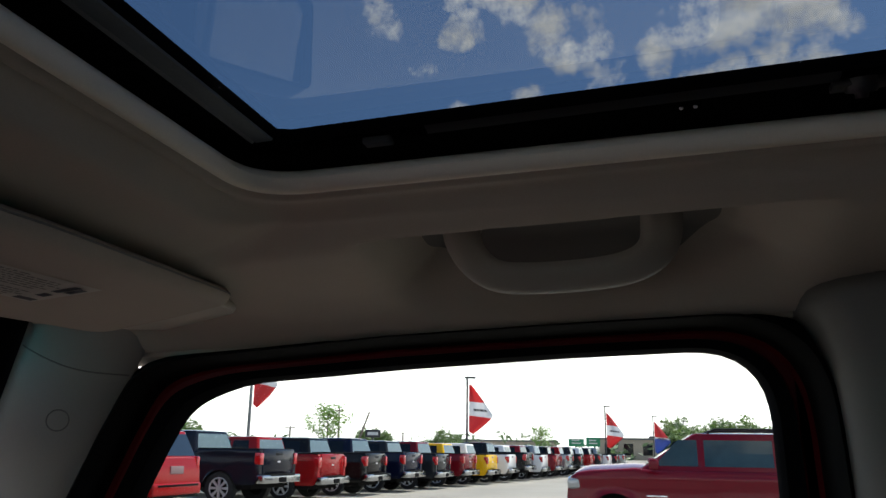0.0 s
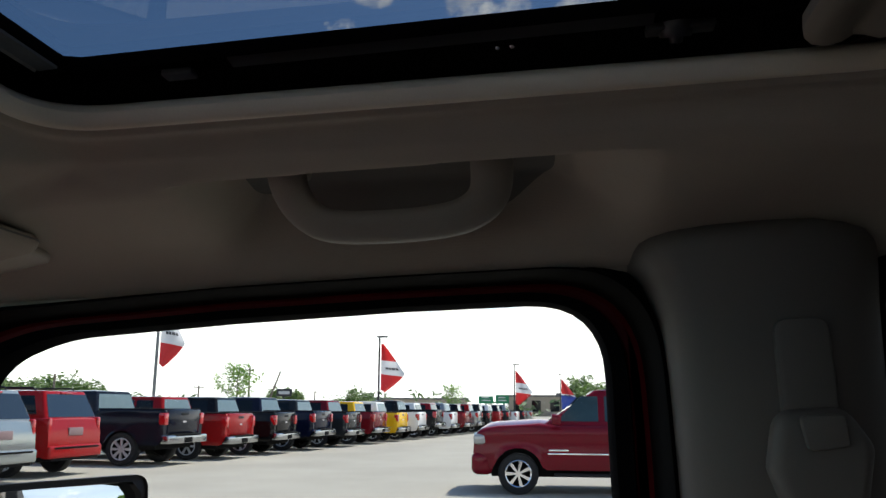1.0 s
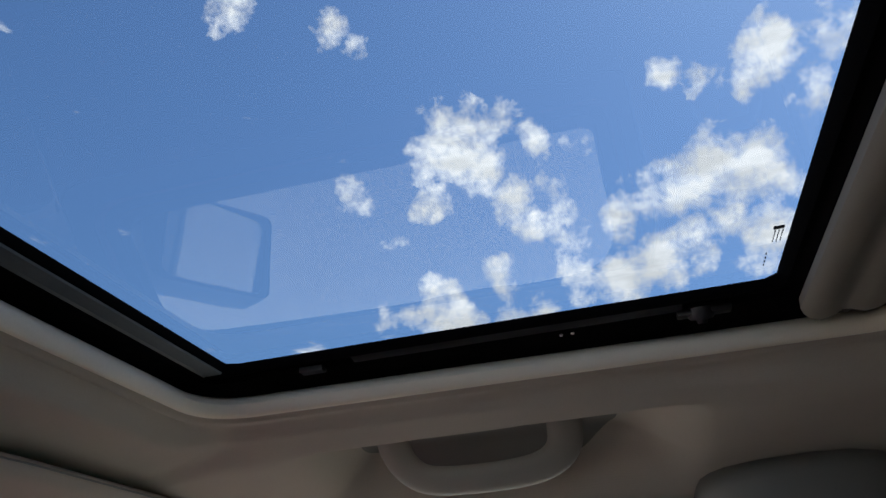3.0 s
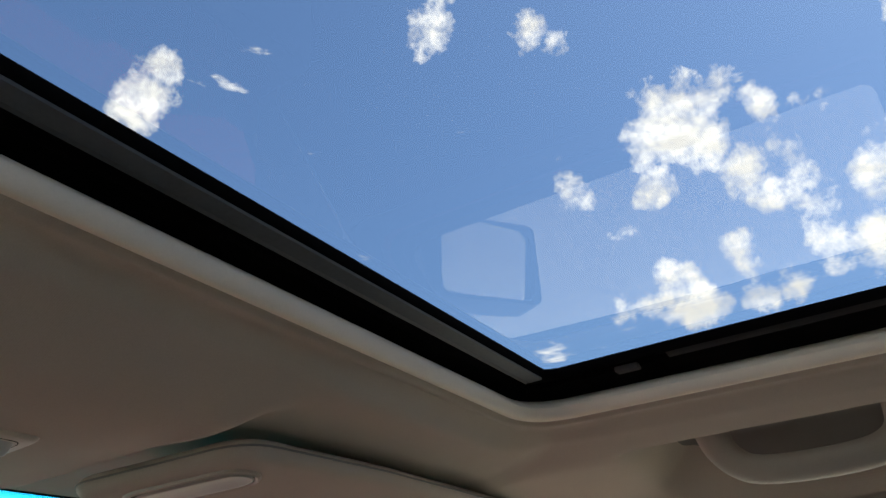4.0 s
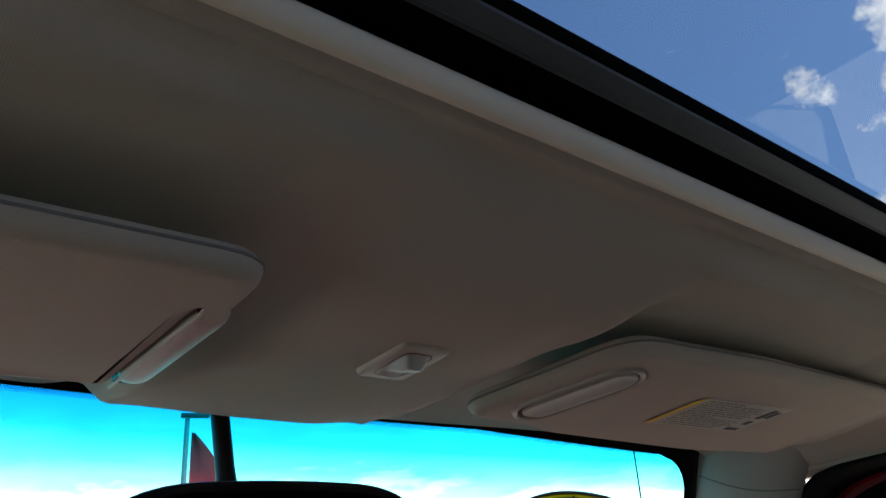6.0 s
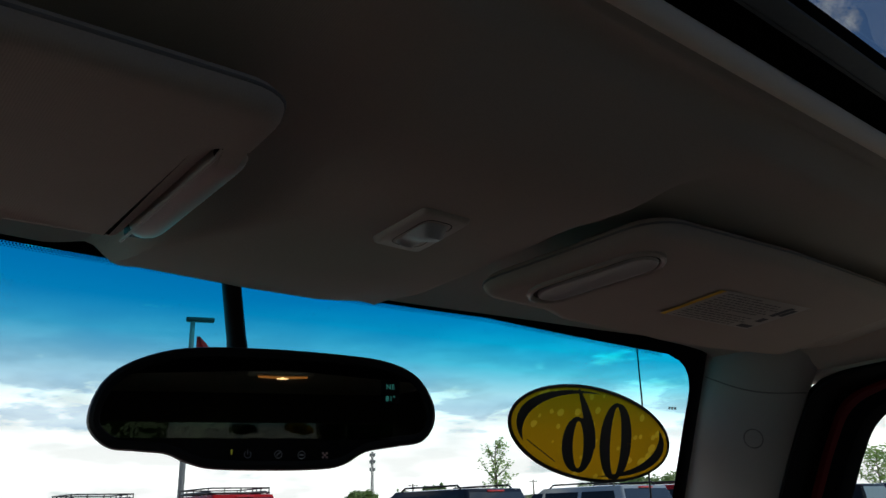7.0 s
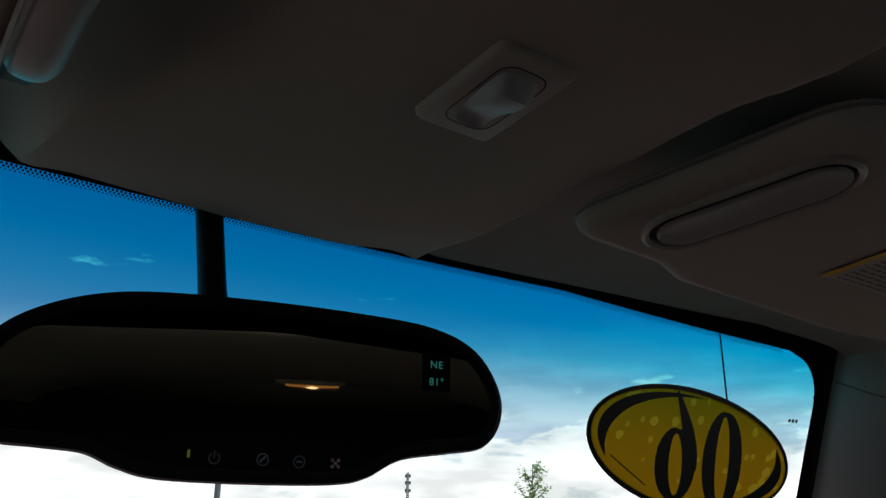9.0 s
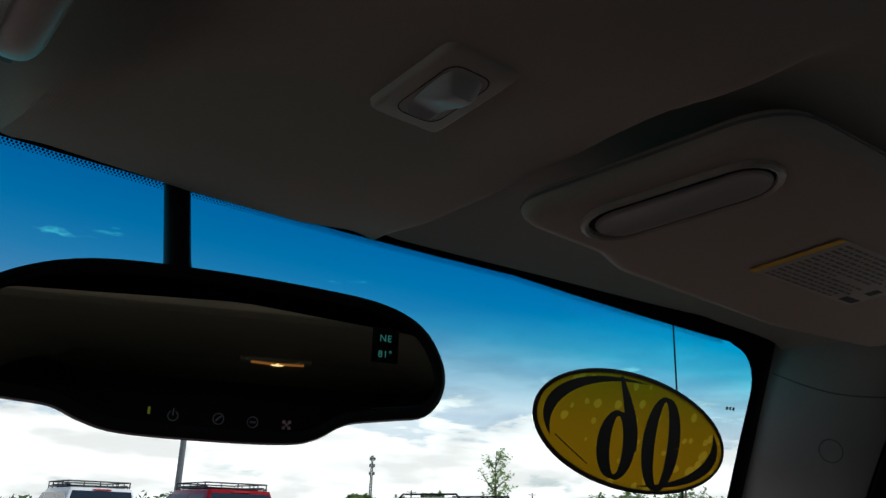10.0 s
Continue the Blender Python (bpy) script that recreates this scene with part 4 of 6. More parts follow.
# ---- rear-view mirror ----
def build_mirror():
    n = Vector((-0.22, -0.97, -0.066)).normalized()
    right = Vector((0, 0, 1)).cross(n).normalized() * -1
    if right.x < 0:
        right = -right
    up = right.cross(-n).normalized()
    if up.z < 0:
        up = -up
    base = Matrix.Translation((0, 0.775, 1.640)) @ Matrix((right, up, n)).transposed().to_4x4()
    mir = thing("rear_view_mirror", "black rear-view mirror with buttons, a compass readout and a windshield stalk", "mirror", CAR @ base)
    # outline in the mirror's own plane: across, up
    key = [(-0.146, -0.014), (-0.139, 0.012), (-0.118, 0.029), (-0.080, 0.040), (-0.02, 0.0425), (0.05, 0.041), (0.096, 0.037), (0.125, 0.026), (0.141, 0.006), (0.142, -0.012),
           (0.130, -0.026), (0.105, -0.030), (0.075, -0.034), (0.055, -0.043), (0.035, -0.0465), (-0.01, -0.047), (-0.055, -0.0455), (-0.075, -0.041), (-0.090, -0.035), (-0.11, -0.033), (-0.132, -0.030)]
    key = [(x * (0.87 if x > 0 else 0.935), y) for x, y in key]
    loop = []
    m = len(key)
    for i in range(m):
        p = [np.array(key[(i + d) % m]) for d in (-1, 0, 1, 2)]
        for u in np.linspace(0, 1, 5, endpoint=False):
            loop.append(tuple(0.5 * (2 * p[1] + (p[2] - p[0]) * u + (2 * p[0] - 5 * p[1] + 4 * p[2] - p[3]) * u * u + (3 * p[1] - p[0] - 3 * p[2] + p[3]) * u ** 3)))
    def ringed(off, z):
        out, kk = [], len(loop)
        for i in range(kk):
            p, q0, q1 = np.array(loop[i]), np.array(loop[i - 1]), np.array(loop[(i + 1) % kk])
            t = q1 - q0
            nr = np.array([-t[1], t[0]]) / (np.hypot(*t) + 1e-9)
            out.append((*(p + nr * off), z))
        return out
    area = sum(loop[i][0] * loop[(i + 1) % len(loop)][1] - loop[(i + 1) % len(loop)][0] * loop[i][1] for i in range(len(loop)))
    s = 1 if area > 0 else -1
    bm = bmesh.new()
    rows = [ringed(s * 0.0085, 0.0005), ringed(s * 0.0075, 0.003), ringed(s * 0.004, 0.004), ringed(s * 0.001, 0.002), ringed(0.0, -0.002), ringed(s * 0.001, -0.010), ringed(s * 0.008, -0.024), ringed(s * 0.016, -0.034)]
    vs = sheet(bm, rows, close_v=True)
    bm.faces.new(vs[-1])
    bmesh.ops.recalc_face_normals(bm, faces=bm.faces)
    part("housing", bm, BLACK, mir, "matt black plastic housing")
    bm = bmesh.new()
    g = [(x, y) for x, y, _ in ringed(s * 0.0083, 0)]
    top = [(x, min(max(y, -0.0245), 0.0265 - 0.06 * abs(x))) for x, y in g]
    f = bm.faces.new([bm.verts.new((x, y, 0.0012)) for x, y in top])
    f.normal_update()
    if f.normal.z < 0:
        f.normal_flip()
    part("mirror_glass", bm, DARK_MIRROR, mir, "dimmed mirror glass", smooth=False)
    # chin that carries the buttons
    bm = bmesh.new()
    low = [(x, y) for x, y, _ in ringed(s * 0.006, 0) if y < -0.0245]
    low = sorted(low, key=lambda p: p[0])
    slab(bm, low + [(low[-1][0], -0.0245), (low[0][0], -0.0245)], 0.0, 0.0032, bevel=0.0008)
    chin = part("button_panel", bm, GLOSS_BLACK, mir, "glossy black chin with touch buttons", smooth=False)
    def ringmark(cx, cy, r, mat, a0=0.0, a1=math.tau):
        bm = bmesh.new()
        tube(bm, [(cx + r * math.cos(t), cy + r * math.sin(t), 0.0034) for t in np.linspace(a0, a1, 22)], 0.00028, 5, caps=False)
        return bm
    cy = -0.0345
    bm = bmesh.new()
    box(bm, (-0.0402, cy - 0.001, 0.003), (-0.0390, cy + 0.0026, 0.0036))
    part("pilot_light", bm, GREEN_LED, chin, "small yellow-green pilot light", smooth=False)
    bm = ringmark(-0.028, cy - 0.001, 0.0024, SYMBOL, math.pi / 2 + 0.5, math.pi / 2 + math.tau - 0.5)
    tube(bm, [(-0.028, cy - 0.001, 0.0034), (-0.028, cy + 0.0026, 0.0034)], 0.00028, 5)
    part("power_symbol", bm, SYMBOL, chin, "grey power symbol")
    bm = ringmark(-0.0056, cy - 0.001, 0.0027, SYMBOL)
    tube(bm, [(-0.0068, cy - 0.0022, 0.0034), (-0.0058, cy - 0.0008, 0.0034), (-0.0042, cy + 0.0004, 0.0034)], 0.0005, 5)
    part("phone_symbol", bm, SYMBOL, chin, "grey phone symbol")
    bm = ringmark(0.012, cy - 0.0015, 0.0027, SYMBOL)
    tube(bm, [(0.0106, cy - 0.0015, 0.0034), (0.0134, cy - 0.0015, 0.0034)], 0.0006, 5)
    part("service_symbol", bm, SYMBOL, chin, "grey service symbol")
    bm = bmesh.new()
    for dx, dy in ((0, 0), (1, 1), (-1, 1), (1, -1), (-1, -1)):
        box(bm, (0.030 + dx * 0.0015 - 0.0008, cy - 0.0018 + dy * 0.0015 - 0.0008, 0.003), (0.030 + dx * 0.0015 + 0.0008, cy - 0.0018 + dy * 0.0015 + 0.0008, 0.0036))
    part("emergency_symbol", bm, RED_SYMBOL, chin, "red and white emergency cross", smooth=False)
    # compass and temperature readout
    bm = bmesh.new()
    box(bm, (0.0765, 0.0025, 0.0012), (0.0925, 0.0225, 0.0018))
    screen = part("readout", bm, GLOSS_BLACK, mir, "small black readout", smooth=False)
    for text, y in (("NE", 0.0145), ("81\u00b0", 0.0053)):
        cu = bpy.data.curves.new("readout_text", "FONT")
        cu.body, cu.size, cu.align_x, cu.extrude, cu.space_character = text, 0.0056, "CENTER", 0.0001, 1.15
        ob = new("readout_text", cu)
        ob.data.materials.append(TEAL_LED)
        ob.parent = screen
        ob.location = (0.0843, y, 0.0021)
    # stalk up to the windshield
    bm = bmesh.new()
    inv = base.inverted()
    a, b = inv @ Vector((-0.018, 0.815, 1.660)), inv @ Vector((-0.027, ws_y(0, 1.79) - 0.01, 1.79))
    tube(bm, [a, a.lerp(b, 0.3), a.lerp(b, 0.7), b], [0.010, 0.0078, 0.0078, 0.0085], 14)
    part("stalk", bm, BLACK, mir, "black stalk with its wire")
    bm = bmesh.new()
    bmesh.ops.create_uvsphere(bm, u_segments=16, v_segments=10, radius=0.014, matrix=Matrix.Translation(inv @ Vector((-0.01, 0.812, 1.652))))
    part("ball_joint", bm, BLACK, mir, "black ball joint")


def glow(name, colour, strength):
    m = bpy.data.materials.new(name)
    m.use_nodes = True
    b = m.node_tree.nodes["Principled BSDF"]
    b.inputs["Base Color"].default_value = (*[c * 0.3 for c in colour], 1)
    b.inputs["Emission Color"].default_value, b.inputs["Emission Strength"].default_value = (*colour, 1), strength
    return m


DARK_MIRROR = material("dimmed_mirror", (0.74, 0.79, 0.66), 0.015, 1.0, vary=0.0)
GREEN_LED = glow("pilot_glow", (0.45, 0.50, 0.05), 0.16)
TEAL_LED = glow("readout_glow", (0.12, 0.75, 0.62), 0.2)
SYMBOL = material("grey_symbol", (0.34, 0.35, 0.37), 0.5, 0, 0, 300, 0.05)
RED_SYMBOL = material("red_symbol", (0.62, 0.40, 0.38), 0.5, 0, 0, 300, 0.05)
build_mirror()


# ---- sticker on the windshield ----
def on_glass(u, v, c, tilt, lift=0.0022):
    """A place on the windshield's inner face: across and up from the sticker's centre."""
    x = c[0] + u * math.cos(tilt) - v * math.sin(tilt)
    z = c[1] + u * math.sin(tilt) * 0.876 + v * math.cos(tilt) * 0.876
    return (x, ws_y(x, z) - lift, z)


def build_sticker():
    c, tilt = (0.483, 1.6485), radians(-11)
    st = thing("windshield_sticker", "oval yellow and black price-year sticker inside the windshield", "sticker")
    def oval(name, a, b, mat, lift, parent, label=""):
        bm = bmesh.new()
        rings = []
        for f in (1.0, 0.75, 0.5, 0.25, 0.02):
            rings.append([on_glass(a * f * math.cos(t), b * f * math.sin(t), c, tilt, lift) for t in np.linspace(0, math.tau, 64, endpoint=False)])
        vs = sheet(bm, rings, close_v=True)
        bm.faces.new(vs[-1])
        return part(name, bm, mat, parent, label, smooth=False)
    bm = bmesh.new()
    sheet(bm, [[on_glass(a * math.cos(t), b * math.sin(t), c, tilt, 0.0018) for t in np.linspace(0, math.tau, 64, endpoint=False)] for a, b in ((0.139, 0.0575), (0.1335, 0.0525))], close_v=True)
    part("rim", bm, STICKER_BLACK, st, "black oval rim", smooth=False)
    oval("face", 0.1345, 0.0535, STICKER_YELLOW, 0.0024, st, "translucent yellow oval")
    # crescent strokes left and right
    for sgn, r0, r1 in ((1, 0.62, 1.45), (-1, 0.60, 1.30)):
        bm = bmesh.new()
        rows = []
        for t in np.linspace(-r0, r1, 26):
            g = (t + r0) / (r1 + r0)
            w = 0.017 * math.sin(math.pi * min(max(g, 0), 1)) ** 0.8
            ang = math.pi - t if sgn > 0 else -t
            rows.append([on_glass((0.127 - q) * math.cos(ang), (0.050 - q * 0.35) * math.sin(ang), c, tilt, 0.0030) for q in (0.0, w + 0.0005)])
        sheet(bm, rows)
        part("flourish", bm, STICKER_BLACK, st, "black crescent stroke", smooth=False)
    # the year, to be read from outside: so mirrored from in here
    def stroke(pts, widths):
        bm = bmesh.new()
        rows = []
        for i, p in enumerate(pts):
            q0, q1 = np.array(pts[max(i - 1, 0)]), np.array(pts[min(i + 1, len(pts) - 1)])
            t = (q1 - q0) / (np.hypot(*(q1 - q0)) + 1e-9)
            nn = np.array([-t[1], t[0]]) * widths[i]
            rows.append([on_glass(*(np.array(p) + nn), c, tilt, 0.0032), on_glass(*(np.array(p) - nn), c, tilt, 0.0032)])
        sheet(bm, rows)
        return bm
    LEAN = 0.47
    def zero(cx, cy, a, b):
        t = np.linspace(0, math.tau, 41)
        return [(cx + a * math.cos(k) - LEAN * b * math.sin(k), cy + b * math.sin(k)) for k in t], [0.0022 + 0.0062 * abs(math.cos(k)) for k in t]
    part("numeral_nought", stroke(*zero(0.040, -0.001, 0.019, 0.044)), STICKER_BLACK, st, "black numeral", smooth=False)
    part("numeral_six", stroke(*zero(-0.0175, -0.017, 0.0185, 0.030)), STICKER_BLACK, st, "black numeral", smooth=False)
    t = np.linspace(0, 1, 24)
    tail = [(-0.030 + 0.035 * math.sin(k * 1.5) - 0.001 * k - LEAN * (0.066 - 0.068 * k) * 0.75, 0.047 - 0.066 * k) for k in t]
    part("numeral_six", stroke(tail, [0.0015 + 0.0062 * math.sin(math.pi * min(k * 0.62, 0.5)) for k in t]), STICKER_BLACK, st, "black numeral", smooth=False)
    # fine print as bars
    bm = bmesh.new()
    for k in range(4):
        u0, v0 = -0.098 + 0.012 * k, -0.026 - 0.0022 * k * 1.6
        bm.faces.new([bm.verts.new(on_glass(u, v, c, tilt, 0.003)) for u, v in ((u0, v0), (u0 + 0.02, v0 - 0.006), (u0 + 0.02, v0 - 0.0072), (u0, v0 - 0.0012))])
    part("fine_print", bm, STICKER_BLACK, st, "tiny print", smooth=False)


def film(name, colour, through_colour, amount):
    """Printed plastic film: part of the daylight comes through it, coloured."""
    m = material(name, colour, 0.5, 0, 0, 300, 0.08, 30)
    n, l = m.node_tree.nodes, m.node_tree.links
    b, out = n["Principled BSDF"], n["Material Output"]
    tl, mix = n.new("ShaderNodeBsdfTranslucent"), n.new("ShaderNodeMixShader")
    tl.inputs["Color"].default_value = (*through_colour, 1)
    mix.inputs[0].default_value = amount
    l.new(b.outputs[0], mix.inputs[1])
    l.new(tl.outputs[0], mix.inputs[2])
    l.new(mix.outputs[0], out.inputs["Surface"])
    return m


def blotched(m):
    """Paler glue blotches in the film."""
    n, l = m.node_tree.nodes, m.node_tree.links
    tl = [k for k in n if k.bl_idname == "ShaderNodeBsdfTranslucent"][0]
    co, vo, no = n.new("ShaderNodeTexCoord"), n.new("ShaderNodeTexVoronoi"), n.new("ShaderNodeTexNoise")
    vo.inputs["Scale"].default_value, no.inputs["Scale"].default_value = 62, 40
    l.new(co.outputs["Object"], vo.inputs["Vector"])
    l.new(co.outputs["Object"], no.inputs["Vector"])
    sub, mr, mx = n.new("ShaderNodeMath"), n.new("ShaderNodeMapRange"), n.new("ShaderNodeMix")
    sub.operation, mx.data_type = "SUBTRACT", "RGBA"
    l.new(no.outputs["Fac"], sub.inputs[0])
    l.new(vo.outputs["Distance"], sub.inputs[1])
    mr.inputs["From Min"].default_value, mr.inputs["From Max"].default_value = 0.24, 0.27
    l.new(sub.outputs[0], mr.inputs["Value"])
    l.new(mr.outputs[0], mx.inputs[0])
    mx.inputs[6].default_value, mx.inputs[7].default_value = tl.inputs["Color"].default_value, (0.85, 0.46, 0.02, 1)
    l.new(mx.outputs[2], tl.inputs["Color"])
    return m


STICKER_BLACK = material("sticker_black", (0.012, 0.016, 0.022), 0.5, 0, 0, 300, 0.1)
STICKER_YELLOW = blotched(film("sticker_yellow", (0.45, 0.24, 0.006), (0.60, 0.27, 0.003), 0.8))
build_sticker()

# small inspection mark by the windshield's side
mark = thing("glass_mark", "tiny grey printed mark on the windshield", "mark")
bm = bmesh.new()
for k in range(3):
    x0, z0 = 0.597 + 0.005 * k, 1.681
    bm.faces.new([bm.verts.new((x, ws_y(x, z) - 0.002, z)) for x, z in ((x0, z0), (x0 + 0.0035, z0 - 0.0004), (x0 + 0.0035, z0 + 0.0025), (x0, z0 + 0.003))])
part("print", bm, SYMBOL, mark, smooth=False)


# ---- dome lamp over the rear seats, seen in the mirror ----
lamp = thing("dome_lamp", "small lit amber dome lamp in the rear headliner", "dome lamp")
bm = bmesh.new()
cushion(bm, rounded([(-0.02, -1.10), (0.18, -1.10), (0.18, -1.18), (-0.02, -1.18)], 0.02, 6), 1.785, 1.80, 0.006)
part("housing", bm, TRIM, lamp)
bm = bmesh.new()
slab(bm, rounded([(0.0, -1.105), (0.05, -1.118), (0.085, -1.128), (0.12, -1.118), (0.17, -1.105), (0.115, -1.15), (0.085, -1.162), (0.055, -1.15)], 0.006, 4), 1.780, 1.786)
part("lens", bm, glow("amber_lamp", (1.0, 0.36, 0.08), 0.35), lamp, "dim amber lens")
bm = bmesh.new()
bmesh.ops.create_uvsphere(bm, u_segments=14, v_segments=8, radius=0.012, matrix=Matrix.Translation((0.085, -1.138, 1.781)) @ Matrix.Diagonal((1.7, 1, 0.35, 1)))
part("bulb", bm, glow("lit_bulb", (1.0, 0.62, 0.30), 3.2), lamp, "small bright bulb")


# ---- outside of this car: mirror and aerial ----
def build_side_mirror():
    right_end, left_end = Vector((0.985, 0.648)), Vector((0.835, 0.760))
    along = (right_end - left_end).normalized()
    m = Matrix.Translation((*(left_end + right_end) / 2, 1.432)) @ Matrix(((along.x, -along.y, 0, 0), (along.y, along.x, 0, 0), (0, 0, 1, 0), (0, 0, 0, 1)))
    sm = thing("side_mirror", "dark door mirror that shows sky and trees", "door mirror", CAR @ m)
    w, h = (right_end - left_end).length / 2, 0.072
    bm = bmesh.new()
    outer = rounded([(-w - 0.055, -h - 0.012), (w + 0.013, -h - 0.012), (w + 0.011, h + 0.011), (-w - 0.02, h + 0.012)], [0.03, 0.02, 0.02, 0.05], 6)
    rows = []
    for y, f in ((-0.012, 0.985), (-0.016, 1.0), (0.0, 1.0), (0.05, 0.96), (0.085, 0.8), (0.10, 0.45), (0.104, 0.05)):
        rows.append([(x * f, y, z * f) for x, z in outer])
    inner = rounded([(-w, -h), (w + 0.004, -h), (w + 0.003, h + 0.003), (-w, h + 0.003)], 0.017, 6)
    n0 = len(outer)
    di = dense(inner, n0)
    start = min(range(n0), key=lambda i: (di[i][0] - outer[0][0]) ** 2 + (di[i][1] - outer[0][1]) ** 2)
    rim = [di[(start + i) % n0] for i in range(n0)]
    rows.insert(0, [(x, -0.013, z) for x, z in rim])
    rows.insert(0, [(x, -0.013 + 0.155 * x + 0.108 * z, z) for x, z in rim])
    vs = sheet(bm, rows, close_v=True)
    bm.faces.new(vs[-1])
    bmesh.ops.recalc_face_normals(bm, faces=bm.faces)
    part("housing", bm, MIRROR_HOUSING, sm, "dark red-black housing")
    bm = bmesh.new()
    f = bm.faces.new([bm.verts.new((x, -0.015 + 0.155 * x + 0.108 * z, z)) for x, z in inner])
    f.normal_update()
    if f.normal.y > 0:
        f.normal_flip()
    part("mirror_glass", bm, MIRROR, sm, "clear mirror glass", smooth=False)
    bm = bmesh.new()
    box(bm, (-w - 0.10, 0.02, -h), (-w - 0.01, 0.07, -h + 0.05), 0.012)
    part("arm", bm, MIRROR_HOUSING, sm, "short arm to the door")


MIRROR_HOUSING = material("dark_housing", (0.010, 0.007, 0.008), 0.45, 0, 0, 300, 0.1, spec=0.2)
build_side_mirror()
aerial = thing("aerial", "thin black whip aerial on the front fender", "aerial")
bm = bmesh.new()
tube(bm, [(0.925, 1.16, 1.02), (0.93, 1.155, 1.4), (0.937, 1.135, 1.91)], [0.003, 0.0022, 0.0013], 8)
part("whip", bm, BLACK, aerial)
bm = bmesh.new()
tube(bm, [(0.925, 1.16, 0.99), (0.925, 1.16, 1.03)], [0.012, 0.006], 12)
part("base", bm, BLACK, aerial, "black rubber base")
plate("wall_hood", (-0.90, 1.0, 0.55), (0.97, 2.4, 1.0), RED_PAINT, "dark red hood and fenders of this car", "hood")


# ---- ground ----
bm = bmesh.new()
slab(bm, [(-900, -900), (900, -900), (900, 900), (-900, 900)], -0.3, 0.0)
tagged(part("ground", bm, ASPHALT, smooth=False), "pale worn asphalt car lot", "ground", kind="structure")


# ---- parked vehicles ----
STEEL = material("bright_bumper", (0.36, 0.37, 0.38), 0.18, 1.0)
REAR_GLASS = material("shiny_rear_glass", (0.004, 0.007, 0.009), 0.03, 0, 0, 10, 0.1, spec=0.9)
TYRE = material("tyre_rubber", (0.007, 0.007, 0.0075), 0.85, 0, 0.2, 200, 0.2)
ALLOY = material("bright_alloy", (0.50, 0.51, 0.52), 0.35, 0.5)
DARK_ALLOY = material("black_alloy", (0.06, 0.06, 0.065), 0.3, 0.7)
CAR_GLASS = material("dark_car_glass", (0.005, 0.008, 0.010), 0.05, 0, 0, 10, 0.1, spec=0.25)
TEAL_GLASS = material("pale_teal_car_glass", (0.022, 0.044, 0.05), 0.06, 0, 0, 3, 0.35, 2.0, spec=0.5)
# Opaque panes; the pale sky seen through the cab is put into this colour.
PALE_GLASS = material("pale_car_glass", (0.13, 0.17, 0.165), 0.06, 0, 0, 10, 0.1, spec=0.5)
LAMP_RED = material("red_lamp", (0.40, 0.004, 0.006), 0.12, 0, 0, 100, 0.05, coat=0.8)
LAMP_CLEAR = material("clear_lamp", (0.32, 0.33, 0.33), 0.1, 0.3, 0, 100, 0.1, coat=0.8)
PLATE_BAR = material("plate_grey", (0.45, 0.42, 0.42), 0.5)
DIM_PLATE = material("dim_plate", (0.20, 0.13, 0.13), 0.5)
UNDER = material("underbody", (0.004, 0.004, 0.004), 0.9, spec=0.1)


def paint(name, colour, metal=0.0):
    return material(name + "_paint", colour, 0.14, metal, 0, 300, 0.05, 1.5, spec=0.22)


def wheel(parent, x, y, r, side, rim_mat, spokes=7):
    """Tyre and spoked rim; side: +1 faces +x."""
    hub = new("wheel")
    hub.empty_display_size = 0.1
    hub.parent = parent
    hub.location = (x, y, r)
    prof = [(0.62 * r, -0.11), (0.80 * r, -0.125), (0.95 * r, -0.115), (r, -0.08), (r, 0.08), (0.95 * r, 0.115), (0.80 * r, 0.125), (0.64 * r, 0.11), (0.62 * r, 0.06)]
    bm = bmesh.new()
    n = 28
    sheet(bm, [[(w, q * math.cos(a), q * math.sin(a)) for q, w in prof] for a in np.linspace(0, math.tau, n, endpoint=False)], close_u=True)
    part("tyre", bm, TYRE, hub)
    bm = bmesh.new()
    rp = [(0.66 * r, 0.112), (0.63 * r, 0.115), (0.60 * r, 0.10), (0.58 * r, 0.03), (0.10 * r, 0.03)]
    sheet(bm, [[(side * w, q * math.cos(a), q * math.sin(a)) for q, w in rp] for a in np.linspace(0, math.tau, n, endpoint=False)], close_u=True)
    # Behind spokes the barrel is near-black, standing for the shade in there.
    part("rim_barrel", bm, UNDER if spokes else rim_mat, hub, "rim barrel, blackened for the shade between spokes")
    bm = bmesh.new()
    rp = [(0.665 * r, 0.113), (0.64 * r, 0.120), (0.60 * r, 0.112), (0.59 * r, 0.09)]
    sheet(bm, [[(side * w, q * math.cos(a), q * math.sin(a)) for q, w in rp] for a in np.linspace(0, math.tau, n, endpoint=False)], close_u=True)
    for k in range(spokes):
        a = k * math.tau / spokes
        ca, sa = math.cos(a), math.sin(a)
        w0, w1 = 0.05 * r, 0.085 * r
        quad = [(0.08 * r, -w0, 0.11), (0.08 * r, w0, 0.11), (0.62 * r, w1, 0.105), (0.62 * r, -w1, 0.105)]
        top = [bm.verts.new((side * w, q * ca - t * sa, q * sa + t * ca)) for q, t, w in quad]
        bot = [bm.verts.new((side * (w - 0.04), q * ca - t * sa, q * sa + t * ca)) for q, t, w in quad]
        bm.faces.new(top)
        for i in range(4):
            bm.faces.new((top[i], top[(i + 1) % 4], bot[(i + 1) % 4], bot[i]))
    tube(bm, [(side * 0.06, 0, 0), (side * 0.118, 0, 0)], 0.13 * r, 14)
    bmesh.ops.recalc_face_normals(bm, faces=bm.faces)
    part("rim", bm, rim_mat, hub, smooth=False)


